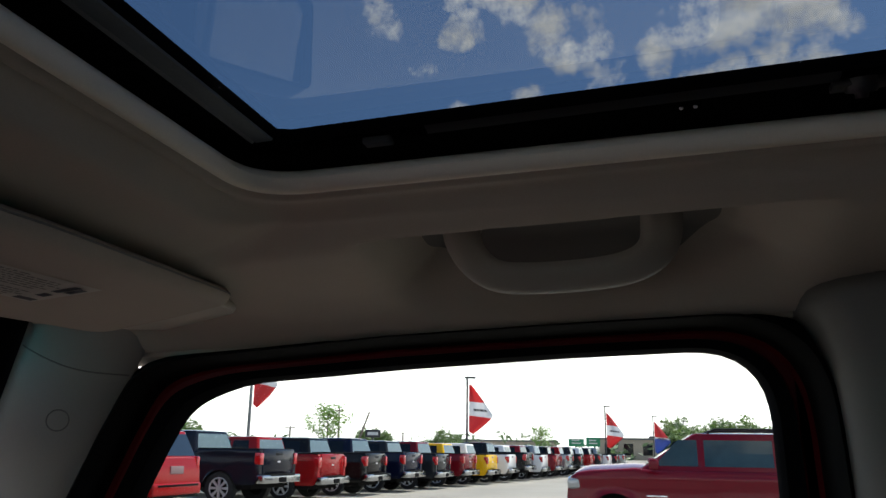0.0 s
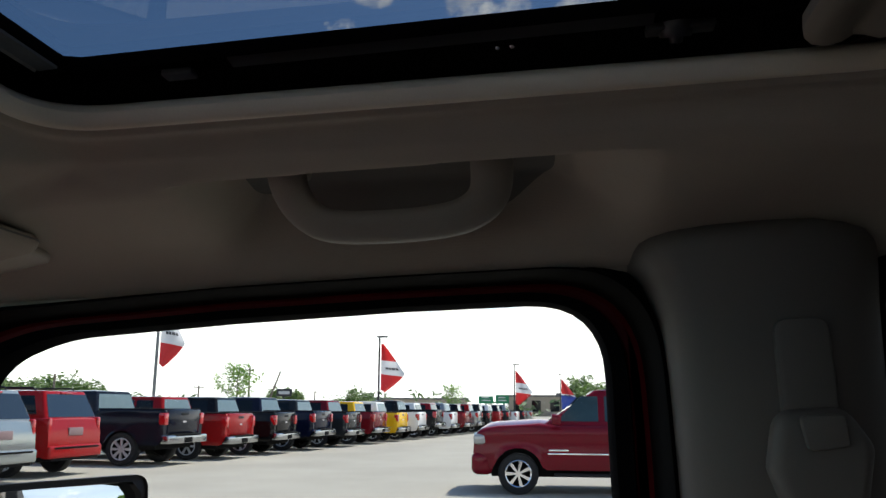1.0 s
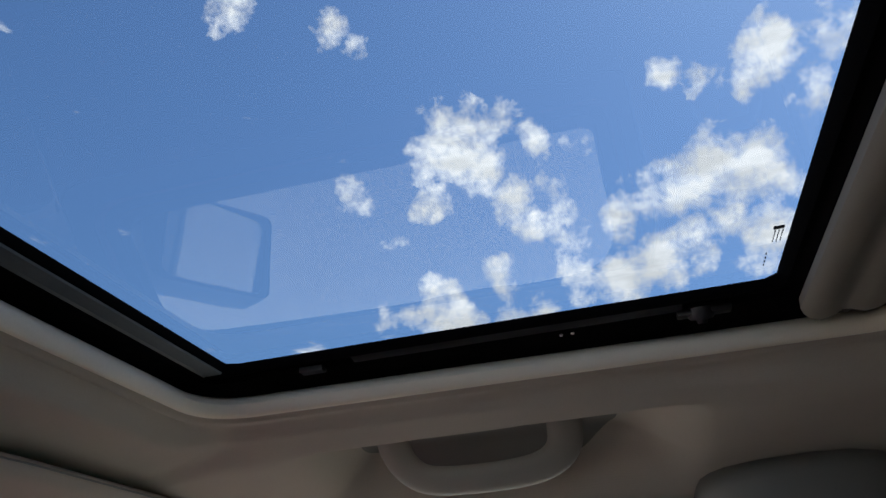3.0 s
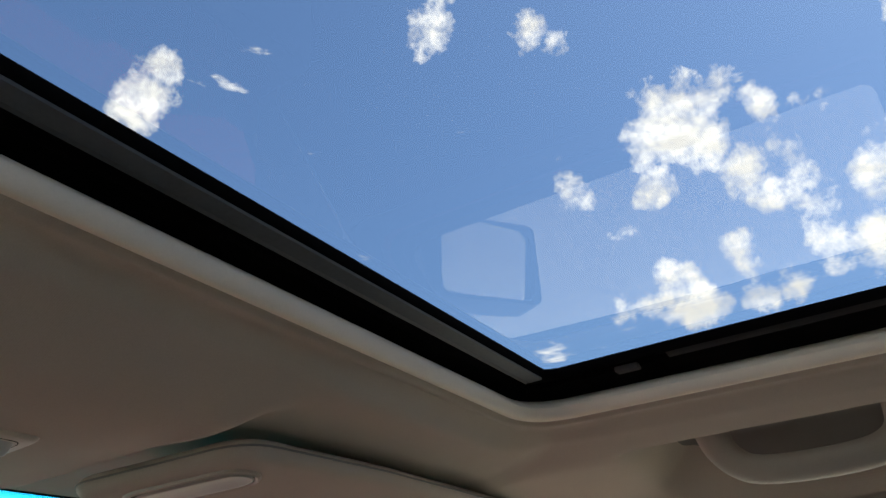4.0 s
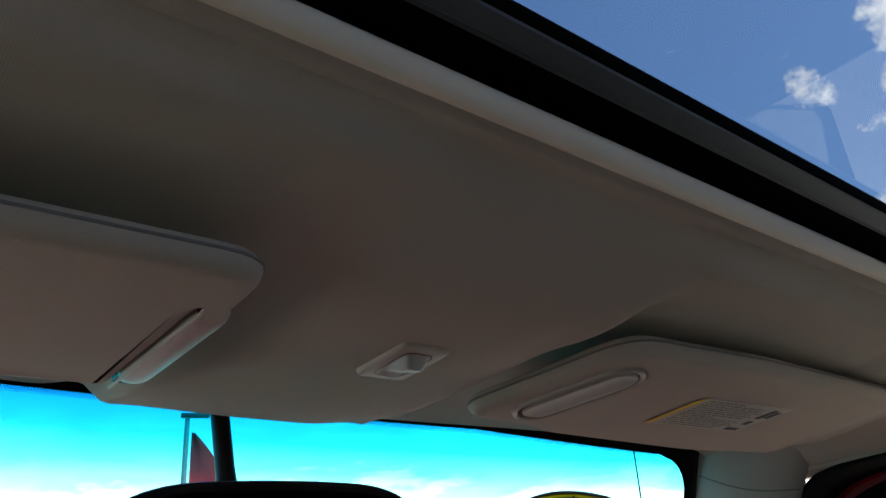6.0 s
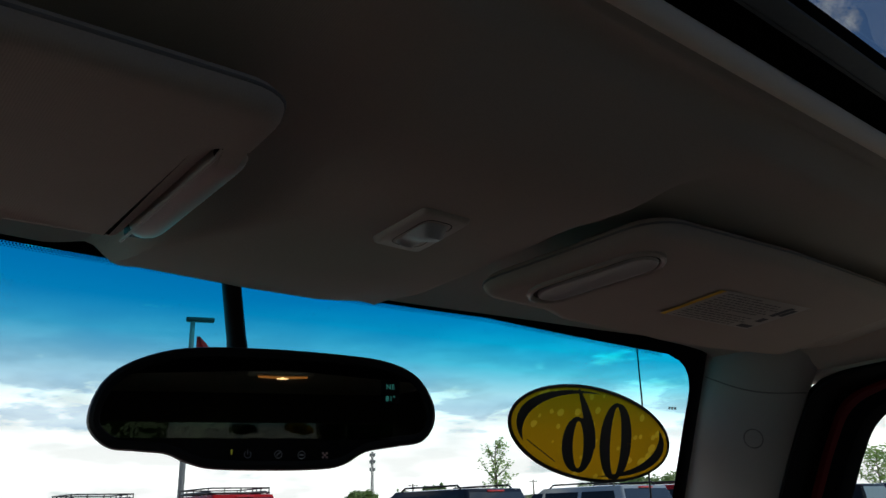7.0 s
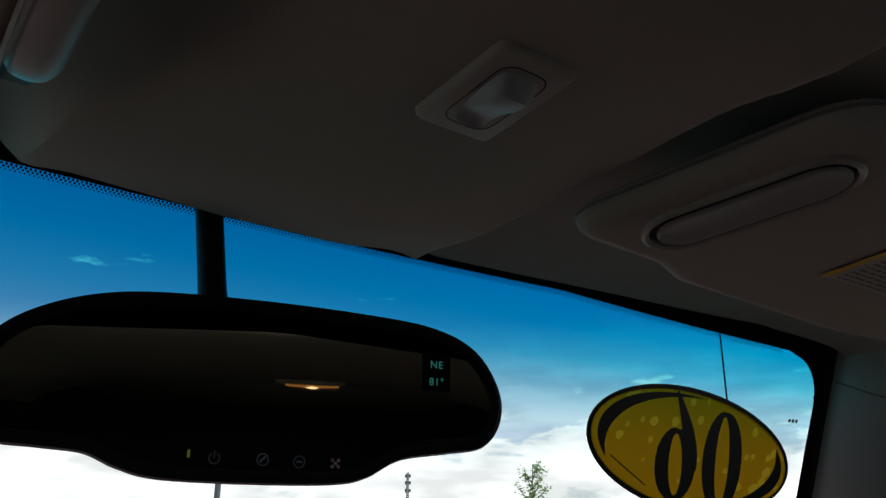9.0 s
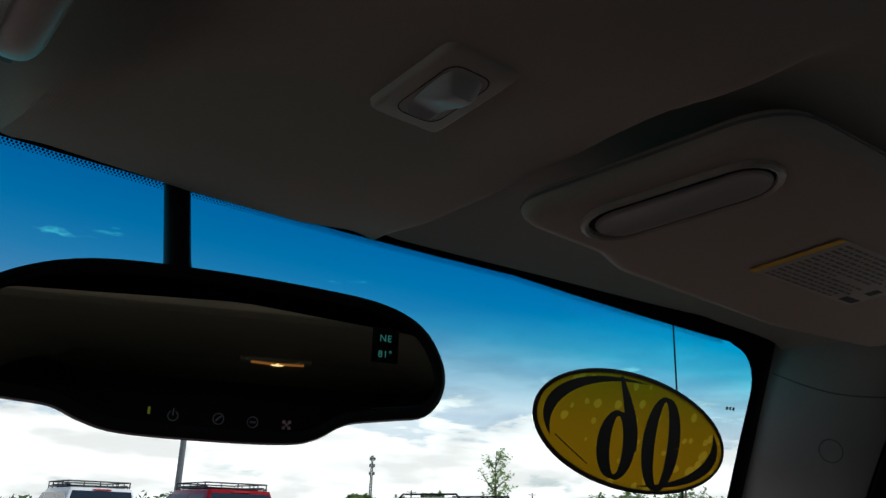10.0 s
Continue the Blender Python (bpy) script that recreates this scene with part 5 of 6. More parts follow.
def body_side(bm, outline, w, crown=0.012):
    """The lower body lofted along its length: curved sides with a shoulder line, flared arches, ends drawn in."""
    poly = list(zip(outline, outline[1:] + outline[:1]))
    y0, y1 = min(p[0] for p in outline), max(p[0] for p in outline)
    low = min(p[1] for p in outline)
    def span(y):
        zs = [a[1] + (b[1] - a[1]) * (y - a[0]) / (b[0] - a[0]) for a, b in poly if min(a[0], b[0]) <= y <= max(a[0], b[0]) and abs(a[0] - b[0]) > 1e-9]
        return min(zs), max(zs)
    stations = sorted(set(list(np.linspace(y0 + 0.002, y1 - 0.002, 76)) + [y0 + 0.012, y0 + 0.03, y1 - 0.012, y1 - 0.03]))
    rows = []
    for y in stations:
        za, zb = span(y)
        ends = 0.035 * max(0.0, 1 - (y - y0) / 0.22) ** 2 + 0.13 * max(0.0, 1 - (y1 - y) / 0.75) ** 2
        half = []
        for g in (0, 0.05, 0.14, 0.28, 0.42, 0.56, 0.68, 0.78, 0.87, 0.94, 0.98, 1.0):
            z = za + (zb - za) * g
            x = w - 0.055 * (1 - step(0.30, 0.62, z)) - 0.055 * step(0.98, 1.40, z) - 0.016 * step(0.70, 0.86, z) * (1 - step(0.90, 1.02, z))
            x += 0.024 * math.exp(-((z - za) / 0.055) ** 2) * step(low + 0.02, low + 0.10, za)
            x -= 0.010 * step(0.92, 0.98, g) + 0.035 * step(0.97, 1.0, g) + ends
            half.append((x, z))
        row = [(x, y, z) for x, z in half] + [(half[-1][0] * f, y, zb + (0.012 + (crown - 0.012) * step(y1 - 1.9, y1 - 1.3, y) * step(0.0, 0.30, y1 - y)) * (1 - f * f)) for f in (0.8, 0.4, 0.0, -0.4, -0.8)] + [(-x, y, z) for x, z in half[::-1]]
        rows.append(row)
    vs = sheet(bm, rows)
    bm.faces.new(vs[0])
    bm.faces.new(vs[-1][::-1])
    bmesh.ops.recalc_face_normals(bm, faces=bm.faces)


def vehicle(kind, colour, m, label, rim_mat=None, rim_spokes=6, tall=1.0, glass_mat=None, rack=False, group="parked vehicles", lift=0.0, belt_h=1.30, tyre=0.40, crown=0.012):
    """A parked pickup or wagon; its rear bumper's middle on the ground is the origin, its nose points to +y."""
    rim_mat = rim_mat or ALLOY
    glass_mat = glass_mat or CAR_GLASS
    is_truck = kind == "pickup_truck"
    v = thing(kind, label, "pickup truck" if is_truck else "car", m, group)
    W = 0.99
    R = tyre + lift * 0.35
    ra, fa = (1.22, 4.85) if is_truck else (1.12, 4.32)
    L = 5.75 if is_truck else 5.10
    zb = 0.42 + lift
    belt = belt_h + lift
    hood = (1 + belt_h / 1.30) / 2 + crown * 0.3
    bed = 1.38 + lift
    ar = tyre * (1.175 if is_truck else 1.24) + lift * 0.2
    def arch_pts(cy):
        return [(cy + ar * math.cos(a), max(zb, R + ar * math.sin(a))) for a in np.linspace(math.pi * 0.98, math.pi * 0.02, 12)]
    nose = [(L, zb + 0.12), (L + 0.02, 0.75 * hood + lift), (L, 0.98 * hood + lift), (L - 0.03, 1.06 * hood + lift), (L - 0.10, 1.12 * hood + lift), (L - 0.20, 1.155 * hood + lift), (L - 0.40, 1.19 * hood + lift),
            (L - 1.15, min(1.26 * hood, belt_h - 0.01 + crown * 0.5) + lift)]
    if is_truck:
        top = [(4.15, belt), (2.02, belt), (2.02, bed), (0.10, bed), (0.05, bed - 0.05), (0.05, zb + 0.2)]
    else:
        top = [(L - 1.5, belt), (0.25, belt), (0.10, belt - 0.02), (0.03, 0.95 + lift), (0.02, zb + 0.18)]
    outline = [(0.15, zb)] + arch_pts(ra) + arch_pts(fa) + [(L - 0.1, zb)] + nose + top
    bm = bmesh.new()
    body_side(bm, outline, W, crown)
    part("body", bm, colour, v)
    bm = bmesh.new()
    box(bm, (-W + 0.12, 0.3, 0.30 + lift), (W - 0.12, L - 0.3, R + ar + 0.02), 0.03)
    part("underbody", bm, UNDER, v, "dark underbody")
    # cabin
    if is_truck:
        lo, hi = (2.06, 4.25), (2.22, 3.55)
    else:
        lo, hi = (0.14, 3.92), (0.40, 2.95)
    zr = (1.90 if is_truck else 1.88) * tall + lift
    xb, xt = W - 0.07, W - 0.24
    def cab(f, side_off=0.0):
        z = belt - 0.02 + (zr - belt) * f
        x = xb + (xt - xb) * f ** 1.15 + side_off
        y0, y1 = lo[0] + (hi[0] - lo[0]) * f, lo[1] + (hi[1] - lo[1]) * f
        return x, y0, y1, z
    bm = bmesh.new()
    rows = []
    for f in (0, 0.2, 0.4, 0.6, 0.8, 0.93, 0.985):
        x, y0, y1, z = cab(f)
        rows.append([(a, b, z) for a, b in rounded([(x, y0), (x, y1), (-x, y1), (-x, y0)], 0.09, 4)])
    x, y0, y1, z = cab(1.0)
    rows.append([(a * 0.94, y0 + 0.06 + (b - y0) * (1 - 0.12 / (y1 - y0)), z) for a, b in rounded([(x, y0), (x, y1), (-x, y1), (-x, y0)], 0.09, 4)])
    rows.append([(a * 0.5, (y0 + y1) / 2 + (b - (y0 + y1) / 2) * 0.5, z + 0.02) for a, b in rounded([(x, y0), (x, y1), (-x, y1), (-x, y0)], 0.09, 4)])
    vs = sheet(bm, rows, close_v=True)
    bm.faces.new(vs[-1])
    bmesh.ops.recalc_face_normals(bm, faces=bm.faces)
    part("cabin", bm, colour, v)
    # side windows
    def side_pane(s, ya, yb, f0=0.14, f1=0.82, lean0=0.0, lean1=0.0):
        bm = bmesh.new()
        rows = []
        for f in (f0, (f0 + f1) / 2, f1):
            x, y0, y1, z = cab(f, 0.006)
            g = (f - f0) / (f1 - f0)
            rows.append([(s * x, ya + lean0 * g, z), (s * x, yb + lean1 * g, z)])
        sheet(bm, rows)
        part("side_window", bm, glass_mat, v, smooth=False)
    cuts = [(2.42, 3.02, 0.06, 0.0), (3.10, 4.0, 0.0, -0.42)] if is_truck else [(0.42, 1.58, 0.18, 0.0), (1.70, 2.80, 0, 0), (2.91, 3.64, 0, -0.42)]
    for s in (1, -1):
        for ya, yb, l0, l1 in cuts:
            side_pane(s, ya, yb, lean0=l0, lean1=l1)
    # rear window and windscreen
    def end_pane(name, rear):
        bm = bmesh.new()
        rows = []
        inset = 0.10 if is_truck else 0.065
        for f in (0.12, 0.5, 0.86) if is_truck else (0.03, 0.45, 0.88):
            x, y0, y1, z = cab(f)
            y = y0 - 0.006 if rear else y1 + 0.006
            rows.append([(-(x - inset), y, z), (x - inset, y, z)])
        sheet(bm, rows)
        part(name, bm, PALE_GLASS if rear and is_truck else REAR_GLASS if rear else glass_mat, v, smooth=False)
    end_pane("rear_window", True)
    end_pane("windscreen", False)
    # lamps and bumpers
    for s in (1, -1):
        bm = bmesh.new()
        if is_truck:
            box(bm, (s * 0.88 - 0.085, 0.012, bed - 0.42), (s * 0.88 + 0.085, 0.20, bed - 0.10), 0.02)
        else:
            box(bm, (s * 0.895 - 0.055, 0.035, belt - 0.46), (s * 0.895 + 0.05, 0.24, belt - 0.01), 0.03, 3)
        part("tail_lamp", bm, LAMP_RED, v, "red tail lamp")
        bm = bmesh.new()
        box(bm, (s * 0.80 - 0.12, L - 0.22, 0.84 + lift), (s * 0.80 + 0.13, L + 0.012, 1.03 + lift), 0.05, 3)
        part("head_lamp", bm, LAMP_CLEAR, v, "clear head lamp")
        bm = bmesh.new()
        box(bm, (s * 1.10 - 0.10, (4.0 if is_truck else 3.56), belt + 0.0), (s * 1.10 + 0.08, (4.14 if is_truck else 3.73), belt + 0.19), 0.05, 3)
        part("door_mirror", bm, colour, v)
    bm = bmesh.new()
    if is_truck:
        box(bm, (-0.96, -0.12, zb + 0.04), (0.96, 0.14, zb + 0.27), 0.025)
    else:
        box(bm, (-0.965, -0.055, zb - 0.04), (0.965, 0.20, zb + 0.25), 0.06, 4)
    bump = part("rear_bumper", bm, STEEL if is_truck else colour, v)
    if is_truck:
        bm = bmesh.new()
        box(bm, (-0.62, -0.135, zb + 0.235), (0.62, 0.05, zb + 0.285), 0.012)
        part("step_pad", bm, UNDER, bump, "black step pad")
        bm = bmesh.new()
        box(bm, (-0.20, -0.128, zb + 0.06), (0.20, -0.11, zb + 0.20), 0.01)
        part("plate_recess", bm, UNDER, bump, "dark plate recess")
    else:
        bm = bmesh.new()
        box(bm, (-0.80, -0.068, zb + 0.17), (0.80, 0.0, zb + 0.215), 0.01)
        part("step_pad", bm, UNDER, bump, "black bumper step pad")
        bm = bmesh.new()
        box(bm, (-0.86, -0.03, zb - 0.09), (0.86, 0.15, zb - 0.02), 0.02)
        part("valance", bm, UNDER, bump, "dark lower valance")
    bm = bmesh.new()
    if is_truck:
        box(bm, (-0.97, L - 0.1, zb + 0.02), (0.97, L + 0.09, zb + 0.26), 0.06)
    else:
        box(bm, (-0.93, L - 0.34, zb - 0.10), (0.93, L + 0.055, zb + 0.30), 0.12, 5)
    part("front_bumper", bm, CHROME if is_truck else colour, v)
    bm = bmesh.new()
    box(bm, (-0.55, L - 0.02, 0.78 + lift), (0.55, L + 0.035, 1.04 + lift), 0.03)
    part("grille", bm, CHROME, v, "chrome grille")
    if is_truck:
        bm = bmesh.new()
        box(bm, (-0.785, 0.03, zb + 0.30), (0.785, 0.075, bed - 0.01), 0.02)
        tg = part("tailgate", bm, colour, v)
        bm = bmesh.new()
        box(bm, (-0.17, 0.02, bed - 0.16), (0.17, 0.045, bed - 0.09), 0.01)
        part("handle", bm, BLACK, tg, "black tailgate handle")
        bm = bmesh.new()
        slab(bm, [(-0.11, bed - 0.34), (0.0, bed - 0.31), (0.11, bed - 0.34), (0.0, bed - 0.37)], 0.022, 0.036, axis=1)
        part("badge", bm, PLATE_BAR, tg, "small pale badge", smooth=False)
        bm = bmesh.new()
        box(bm, (-W + 0.08, 0.10, bed - 0.04), (W - 0.08, 2.0, bed + 0.02), 0.015)
        part("bed_rail", bm, UNDER, v, "black bed rail and cover")
    else:
        bm = bmesh.new()
        box(bm, (-0.26, 0.012, 0.88 + lift), (0.26, 0.06, 1.06 + lift), 0.01)
        part("plate_panel", bm, DIM_PLATE, v, "blank dull plate panel")
        bm = bmesh.new()
        x, y0, y1, z = cab(0.97)
        box(bm, (-0.22, y0 - 0.05, z - 0.05), (0.22, y0 + 0.02, z - 0.01), 0.008)
        part("brake_lamp", bm, LAMP_RED, v, "high red brake lamp")
        x, y0, y1, z = cab(1.0)
        for s in (1, -1):
            bm = bmesh.new()
            tube(bm, [(s * (x - 0.05), y0 + 0.25, z), (s * (x - 0.05), y0 + 0.34, z + 0.07), (s * (x - 0.05), y1 - 0.35, z + 0.07), (s * (x - 0.05), y1 - 0.22, z)], 0.02, 8)
            part("roof_rail", bm, BLACK if not rack else DARK_ALLOY, v, "roof rail")
    if rack:
        x, y0, y1, z = cab(1.0)
        bm = bmesh.new()
        z0, z1 = z + 0.04, z + 0.15
        loop = [(-0.76, y0 + 0.2), (0.76, y0 + 0.2), (0.76, y1 - 0.1), (-0.76, y1 - 0.1)]
        for zz in (z0, z1):
            pts = [(a, b, zz) for a, b in rounded(loop, 0.1, 4)]
            tube(bm, pts + pts[:1], 0.018, 6, caps=False)
        for a, b in [(-0.76, t) for t in np.linspace(y0 + 0.3, y1 - 0.2, 5)] + [(0.76, t) for t in np.linspace(y0 + 0.3, y1 - 0.2, 5)] + [(t, y0 + 0.2) for t in (-0.4, 0, 0.4)]:
            tube(bm, [(a, b, z - 0.01), (a, b, z1)], 0.014, 6)
        for t in np.linspace(y0 + 0.4, y1 - 0.3, 6):
            tube(bm, [(-0.76, t, z0), (0.76, t, z0)], 0.012, 6)
        part("roof_rack", bm, BLACK, v, "black tubular roof rack")
    for s in (1, -1):
        for cy in (ra, fa):
            wheel(v, s * (W - 0.13), cy, R, s, rim_mat, rim_spokes)
        # door seams, handles, sill step
        doors = (2.06, 3.05, 4.1) if is_truck else (1.64, 2.855, 3.74)
        for y in doors:
            bm = bmesh.new()
            box(bm, (s * (W - 0.028) - 0.004, y - 0.006, zb + 0.12), (s * (W - 0.028) + 0.006, y + 0.006, belt - 0.12))
            part("door_seam", bm, UNDER, v, "dark door seam", smooth=False)
        for y in doors[1:]:
            bm = bmesh.new()
            box(bm, (s * (W - 0.02) - 0.015, y - 0.86, belt - 0.19), (s * (W - 0.02) + 0.022, y - 0.66, belt - 0.15), 0.01)
            part("door_handle", bm, CHROME, v, "chrome door handle")
        bm = bmesh.new()
        box(bm, (s * (W - 0.03) - 0.09, ra + 0.62, zb - 0.10), (s * (W - 0.03) + 0.09, fa - 0.62, zb - 0.05), 0.015)
        part("side_step", bm, BLACK, v, "black side step")
    return v


P = {"navy": paint("navy", (0.005, 0.007, 0.014)), "red": paint("red", (0.26, 0.005, 0.006)), "black": paint("black", (0.004, 0.004, 0.005)),
     "blue": paint("dark_blue", (0.004, 0.006, 0.02)), "grey": paint("dark_grey", (0.015, 0.018, 0.021)), "maroon": paint("maroon", (0.14, 0.005, 0.01)),
     "yellow": paint("yellow", (0.72, 0.43, 0.01)), "white": paint("white", (0.75, 0.75, 0.74)), "silver": paint("silver", (0.32, 0.34, 0.33), 0.6),
     "wine": paint("wine_red", (0.135, 0.004, 0.012)), "sage": paint("grey_green", (0.22, 0.24, 0.22), 0.5)}

# The row across the lane: rear ends along a line that leans away from this car.
ROW = [(-6, "suv", "white", True), (-5, "suv", "red", True), (-3, "suv", "navy", False), (-2, "suv", "silver", False), (-1, "suv", "red", False),
       (0, "pickup_truck", "navy", False), (1, "pickup_truck", "red", False), (2, "pickup_truck", "black", False), (3, "pickup_truck", "blue", False),
       (4, "pickup_truck", "grey", False), (5, "pickup_truck", "maroon", False), (6, "pickup_truck", "yellow", False), (7, "pickup_truck", "white", False),
       (8, "pickup_truck", "black", False), (9, "pickup_truck", "white", False), (10, "pickup_truck", "maroon", False), (11, "pickup_truck", "silver", False),
       (12, "pickup_truck", "black", False), (13, "pickup_truck", "red", False), (14, "pickup_truck", "grey", False), (15, "pickup_truck", "white", False),
       (16, "pickup_truck", "navy", False), (17, "pickup_truck", "silver", False)]
TINT = {"navy": "dark navy", "red": "bright red", "black": "glossy black", "blue": "dark blue", "grey": "dark grey", "maroon": "maroon", "yellow": "bright yellow",
        "white": "white", "silver": "silver", "wine": "wine red"}
for i, kind, col, rack in ROW:
    x = 21.6 + 2.95 * i - (1.0 if i == -1 else 0.6 if i == -2 else 0)
    y = 10.75 - 0.15 * (x - 21.6) if i >= 0 else 11.5 + 0.05 * (i + 1)
    x, y = {-6: (6.55, 21.6), -5: (8.6, 18.1), -3: (11.4, 12.4)}.get(i, (x, y))
    lift = {0: 0.14, 3: 0.08, 8: 0.12}.get(i, 0.02 * (i % 3))
    label = (f"{TINT[col]} pickup truck parked tail-out in the lot row" if kind == "pickup_truck" else
             f"{TINT[col]} wagon with a black roof rack parked tail-out" if rack else f"{TINT[col]} sport utility vehicle parked tail-out")
    rim = ALLOY
    vehicle(kind, P[col], pose(x, y, 0, 0, 0, -3.0 + (i * 37 % 5 - 2) * 0.6) @ Matrix.Diagonal((1.06, 1.06, 1.0, 1) if i >= 0 else (1, 1, 1, 1)), label, rim, 8 if i == 0 else 5 + i % 3, rack=rack, lift=lift, tall=(1.05 if rack else 1.02) if kind == "suv" else 1.0)

# The wine-red wagon that faces the same way as this car.
near = vehicle("suv", P["wine"], pose(16.75, -3.6, 0, 0, 0, 1.5) @ Matrix.Scale(1.08, 4), "wine-red sport utility vehicle with chrome wheels on the lot", CHROME, 7, tall=0.972, glass_mat=TEAL_GLASS, group="", belt_h=1.185, tyre=0.355, crown=0.075)
bm = bmesh.new()
box(bm, (-1.002, 1.75, 0.685), (-0.965, 3.80, 0.712), 0.006)
part("chrome_strip", bm, CHROME, near, "chrome door strip")
bm = bmesh.new()
box(bm, (-1.000, 3.44, 0.745), (-0.965, 3.78, 0.772), 0.004)
part("name_bar", bm, CHROME, near, "small chrome badge bar")
# a dark car half hidden beyond it
vehicle("suv", P["maroon"], pose(28.5, -3.2, -0.25, 0, 0, 1.5), "maroon car beyond the wine-red wagon", ALLOY, 6, tall=0.86, group="")


# ---- flags and poles ----
POLE = material("grey_pole", (0.16, 0.17, 0.17), 0.45, 0.4, 0, 60, 0.1)
DARK_POLE = material("dark_pole", (0.03, 0.032, 0.035), 0.5, 0.3, 0, 60, 0.1)
FLAG_RED = film("flag_red", (0.55, 0.02, 0.025), (0.55, 0.03, 0.03), 0.4)
FLAG_WHITE = film("flag_white", (0.75, 0.76, 0.77), (0.7, 0.7, 0.7), 0.4)
FLAG_BLUE = film("flag_blue", (0.03, 0.06, 0.30), (0.04, 0.08, 0.35), 0.4)
WOOD_POLE = material("weathered_pole", (0.14, 0.115, 0.09), 0.9, 0, 0.4, 30, 0.2)


def place(az, dist):
    return (dist * math.sin(radians(az)), dist * math.cos(radians(az)))


def flag_pole(az, dist, height, size, drop, bands, flip=1, seed=1, reach=1.0):
    """A lamp post with an arm and a tall pennant in bands."""
    x, y = place(az, dist)
    m = Matrix.Translation((x, y, 0)) @ Matrix.Rotation(radians(-az), 4, "Z")
    p = thing("flag_pole", "lot lamp post flying a red and white pennant", "flag pole", m, "lot flag poles")
    bm = bmesh.new()
    tube(bm, [(0, 0, 0), (0, 0, height * 0.5), (0, 0, height)], [0.11, 0.095, 0.08], 12)
    part("pole", bm, POLE if dist < 60 else DARK_POLE, p)
    bm = bmesh.new()
    box(bm, (-0.22, -0.14, height - 0.07), (0.70, 0.14, height + 0.07), 0.04)
    part("lamp_head", bm, DARK_POLE, p, "flat dark lamp head")
    rng = random.Random(seed)
    top = height - drop
    def shape(v):
        """How far the free edge reaches at depth v."""
        return size * (0.03 + 0.50 * min(v / 0.60, 1.0) ** 0.9 if v < 0.60 else 0.53 - 0.44 * ((v - 0.60) / 0.40) ** 1.25)
    ph = rng.random() * 6
    def at(u, v):
        return (0.16 + u * reach * shape(v) * flip, 0.10 * size * math.sin(u * 5 + v * 3 + ph) * u, top - v * size - 0.06 * size * u * math.sin(2 * v))
    a = 0.0
    for mat, b in bands:
        bm = bmesh.new()
        rows = [[at(u, v) for u in np.linspace(0, 1, 9)] for v in np.linspace(a, b, 9)]
        sheet(bm, rows)
        part("flag_band", bm, mat, p, "pennant band")
        if mat is FLAG_WHITE:
            bm = bmesh.new()
            for k, (u0, u1) in enumerate(((0.22, 0.34), (0.37, 0.47), (0.50, 0.66), (0.69, 0.80))):
                for off in (-0.03, 0.03):
                    vv = (a + b) / 2 - 0.01
                    pts = [at(u, v) for u, v in ((u0, vv), (u1, vv), (u1, vv + 0.045), (u0, vv + 0.045))]
                    bm.faces.new([bm.verts.new((q[0], q[1] + off, q[2])) for q in pts])
            part("flag_print", bm, INK, p, "dark plain bars", smooth=False)
        a = b
    return p


STD = [(FLAG_RED, 0.36), (FLAG_WHITE, 0.66), (FLAG_RED, 1.0)]
flag_pole(61.5, 50, 8.75, 3.7, 1.0, [(FLAG_RED, 0.30), (FLAG_WHITE, 0.66), (FLAG_RED, 1.0)], 1, 1, 0.72)
flag_pole(76.6, 69, 7.6, 3.9, 0.6, STD, 1, 2)
flag_pole(86.2, 112, 7.6, 4.4, 0.9, STD, 1, 3)
flag_pole(89.4, 143, 7.6, 5.0, 0.9, [(FLAG_RED, 0.5), (FLAG_WHITE, 0.55), (FLAG_BLUE, 1.0)], 1, 4)
flag_pole(91.4, 165, 7.6, 4.0, 1.6, [(FLAG_RED, 0.6), (FLAG_WHITE, 1.0)], 1, 5)
flag_pole(21.25, 27.5, 7.75, 2.4, 0.55, [(FLAG_RED, 0.75), (FLAG_WHITE, 1.0)], 1, 6)


def utility_pole(az, dist, height, lean=0.0, arm=1.6, label="weathered wooden utility pole far off"):
    x, y = place(az, dist)
    m = Matrix.Translation((x, y, 0)) @ Matrix.Rotation(radians(-az), 4, "Z")
    p = thing("utility_pole", label, "utility pole", m, "far utility poles")
    bm = bmesh.new()
    tube(bm, [(0, 0, 0), (lean * height, 0, height)], [0.16, 0.10], 8)
    part("pole", bm, WOOD_POLE, p)
    if arm:
        bm = bmesh.new()
        box(bm, (lean * height - arm / 2, -0.06, height * 0.93), (lean * height + arm / 2, 0.06, height * 0.95))
        part("crossarm", bm, WOOD_POLE, p, smooth=False)
        for k in (-1, 0, 1):
            bm = bmesh.new()
            tube(bm, [(lean * height + k * arm * 0.42, 0, height * 0.95), (lean * height + k * arm * 0.42, 0, height * 0.97)], 0.05, 6)
            part("insulator", bm, POLE, p)


utility_pole(67.7, 105, 6.6, 0.0, 1.2)
utility_pole(68.6, 100, 5.9, 0.35, 0)
utility_pole(64.4, 120, 4.6, 0.0, 1.4)
utility_pole(72.2, 130, 4.2, 0.0, 1.2)
utility_pole(37.2, 120, 5.0, 0.0, 1.4)
utility_pole(45.5, 150, 6.0, 0.0, 1.4)
utility_pole(55.5, 90, 4.8, 0.0, 0)

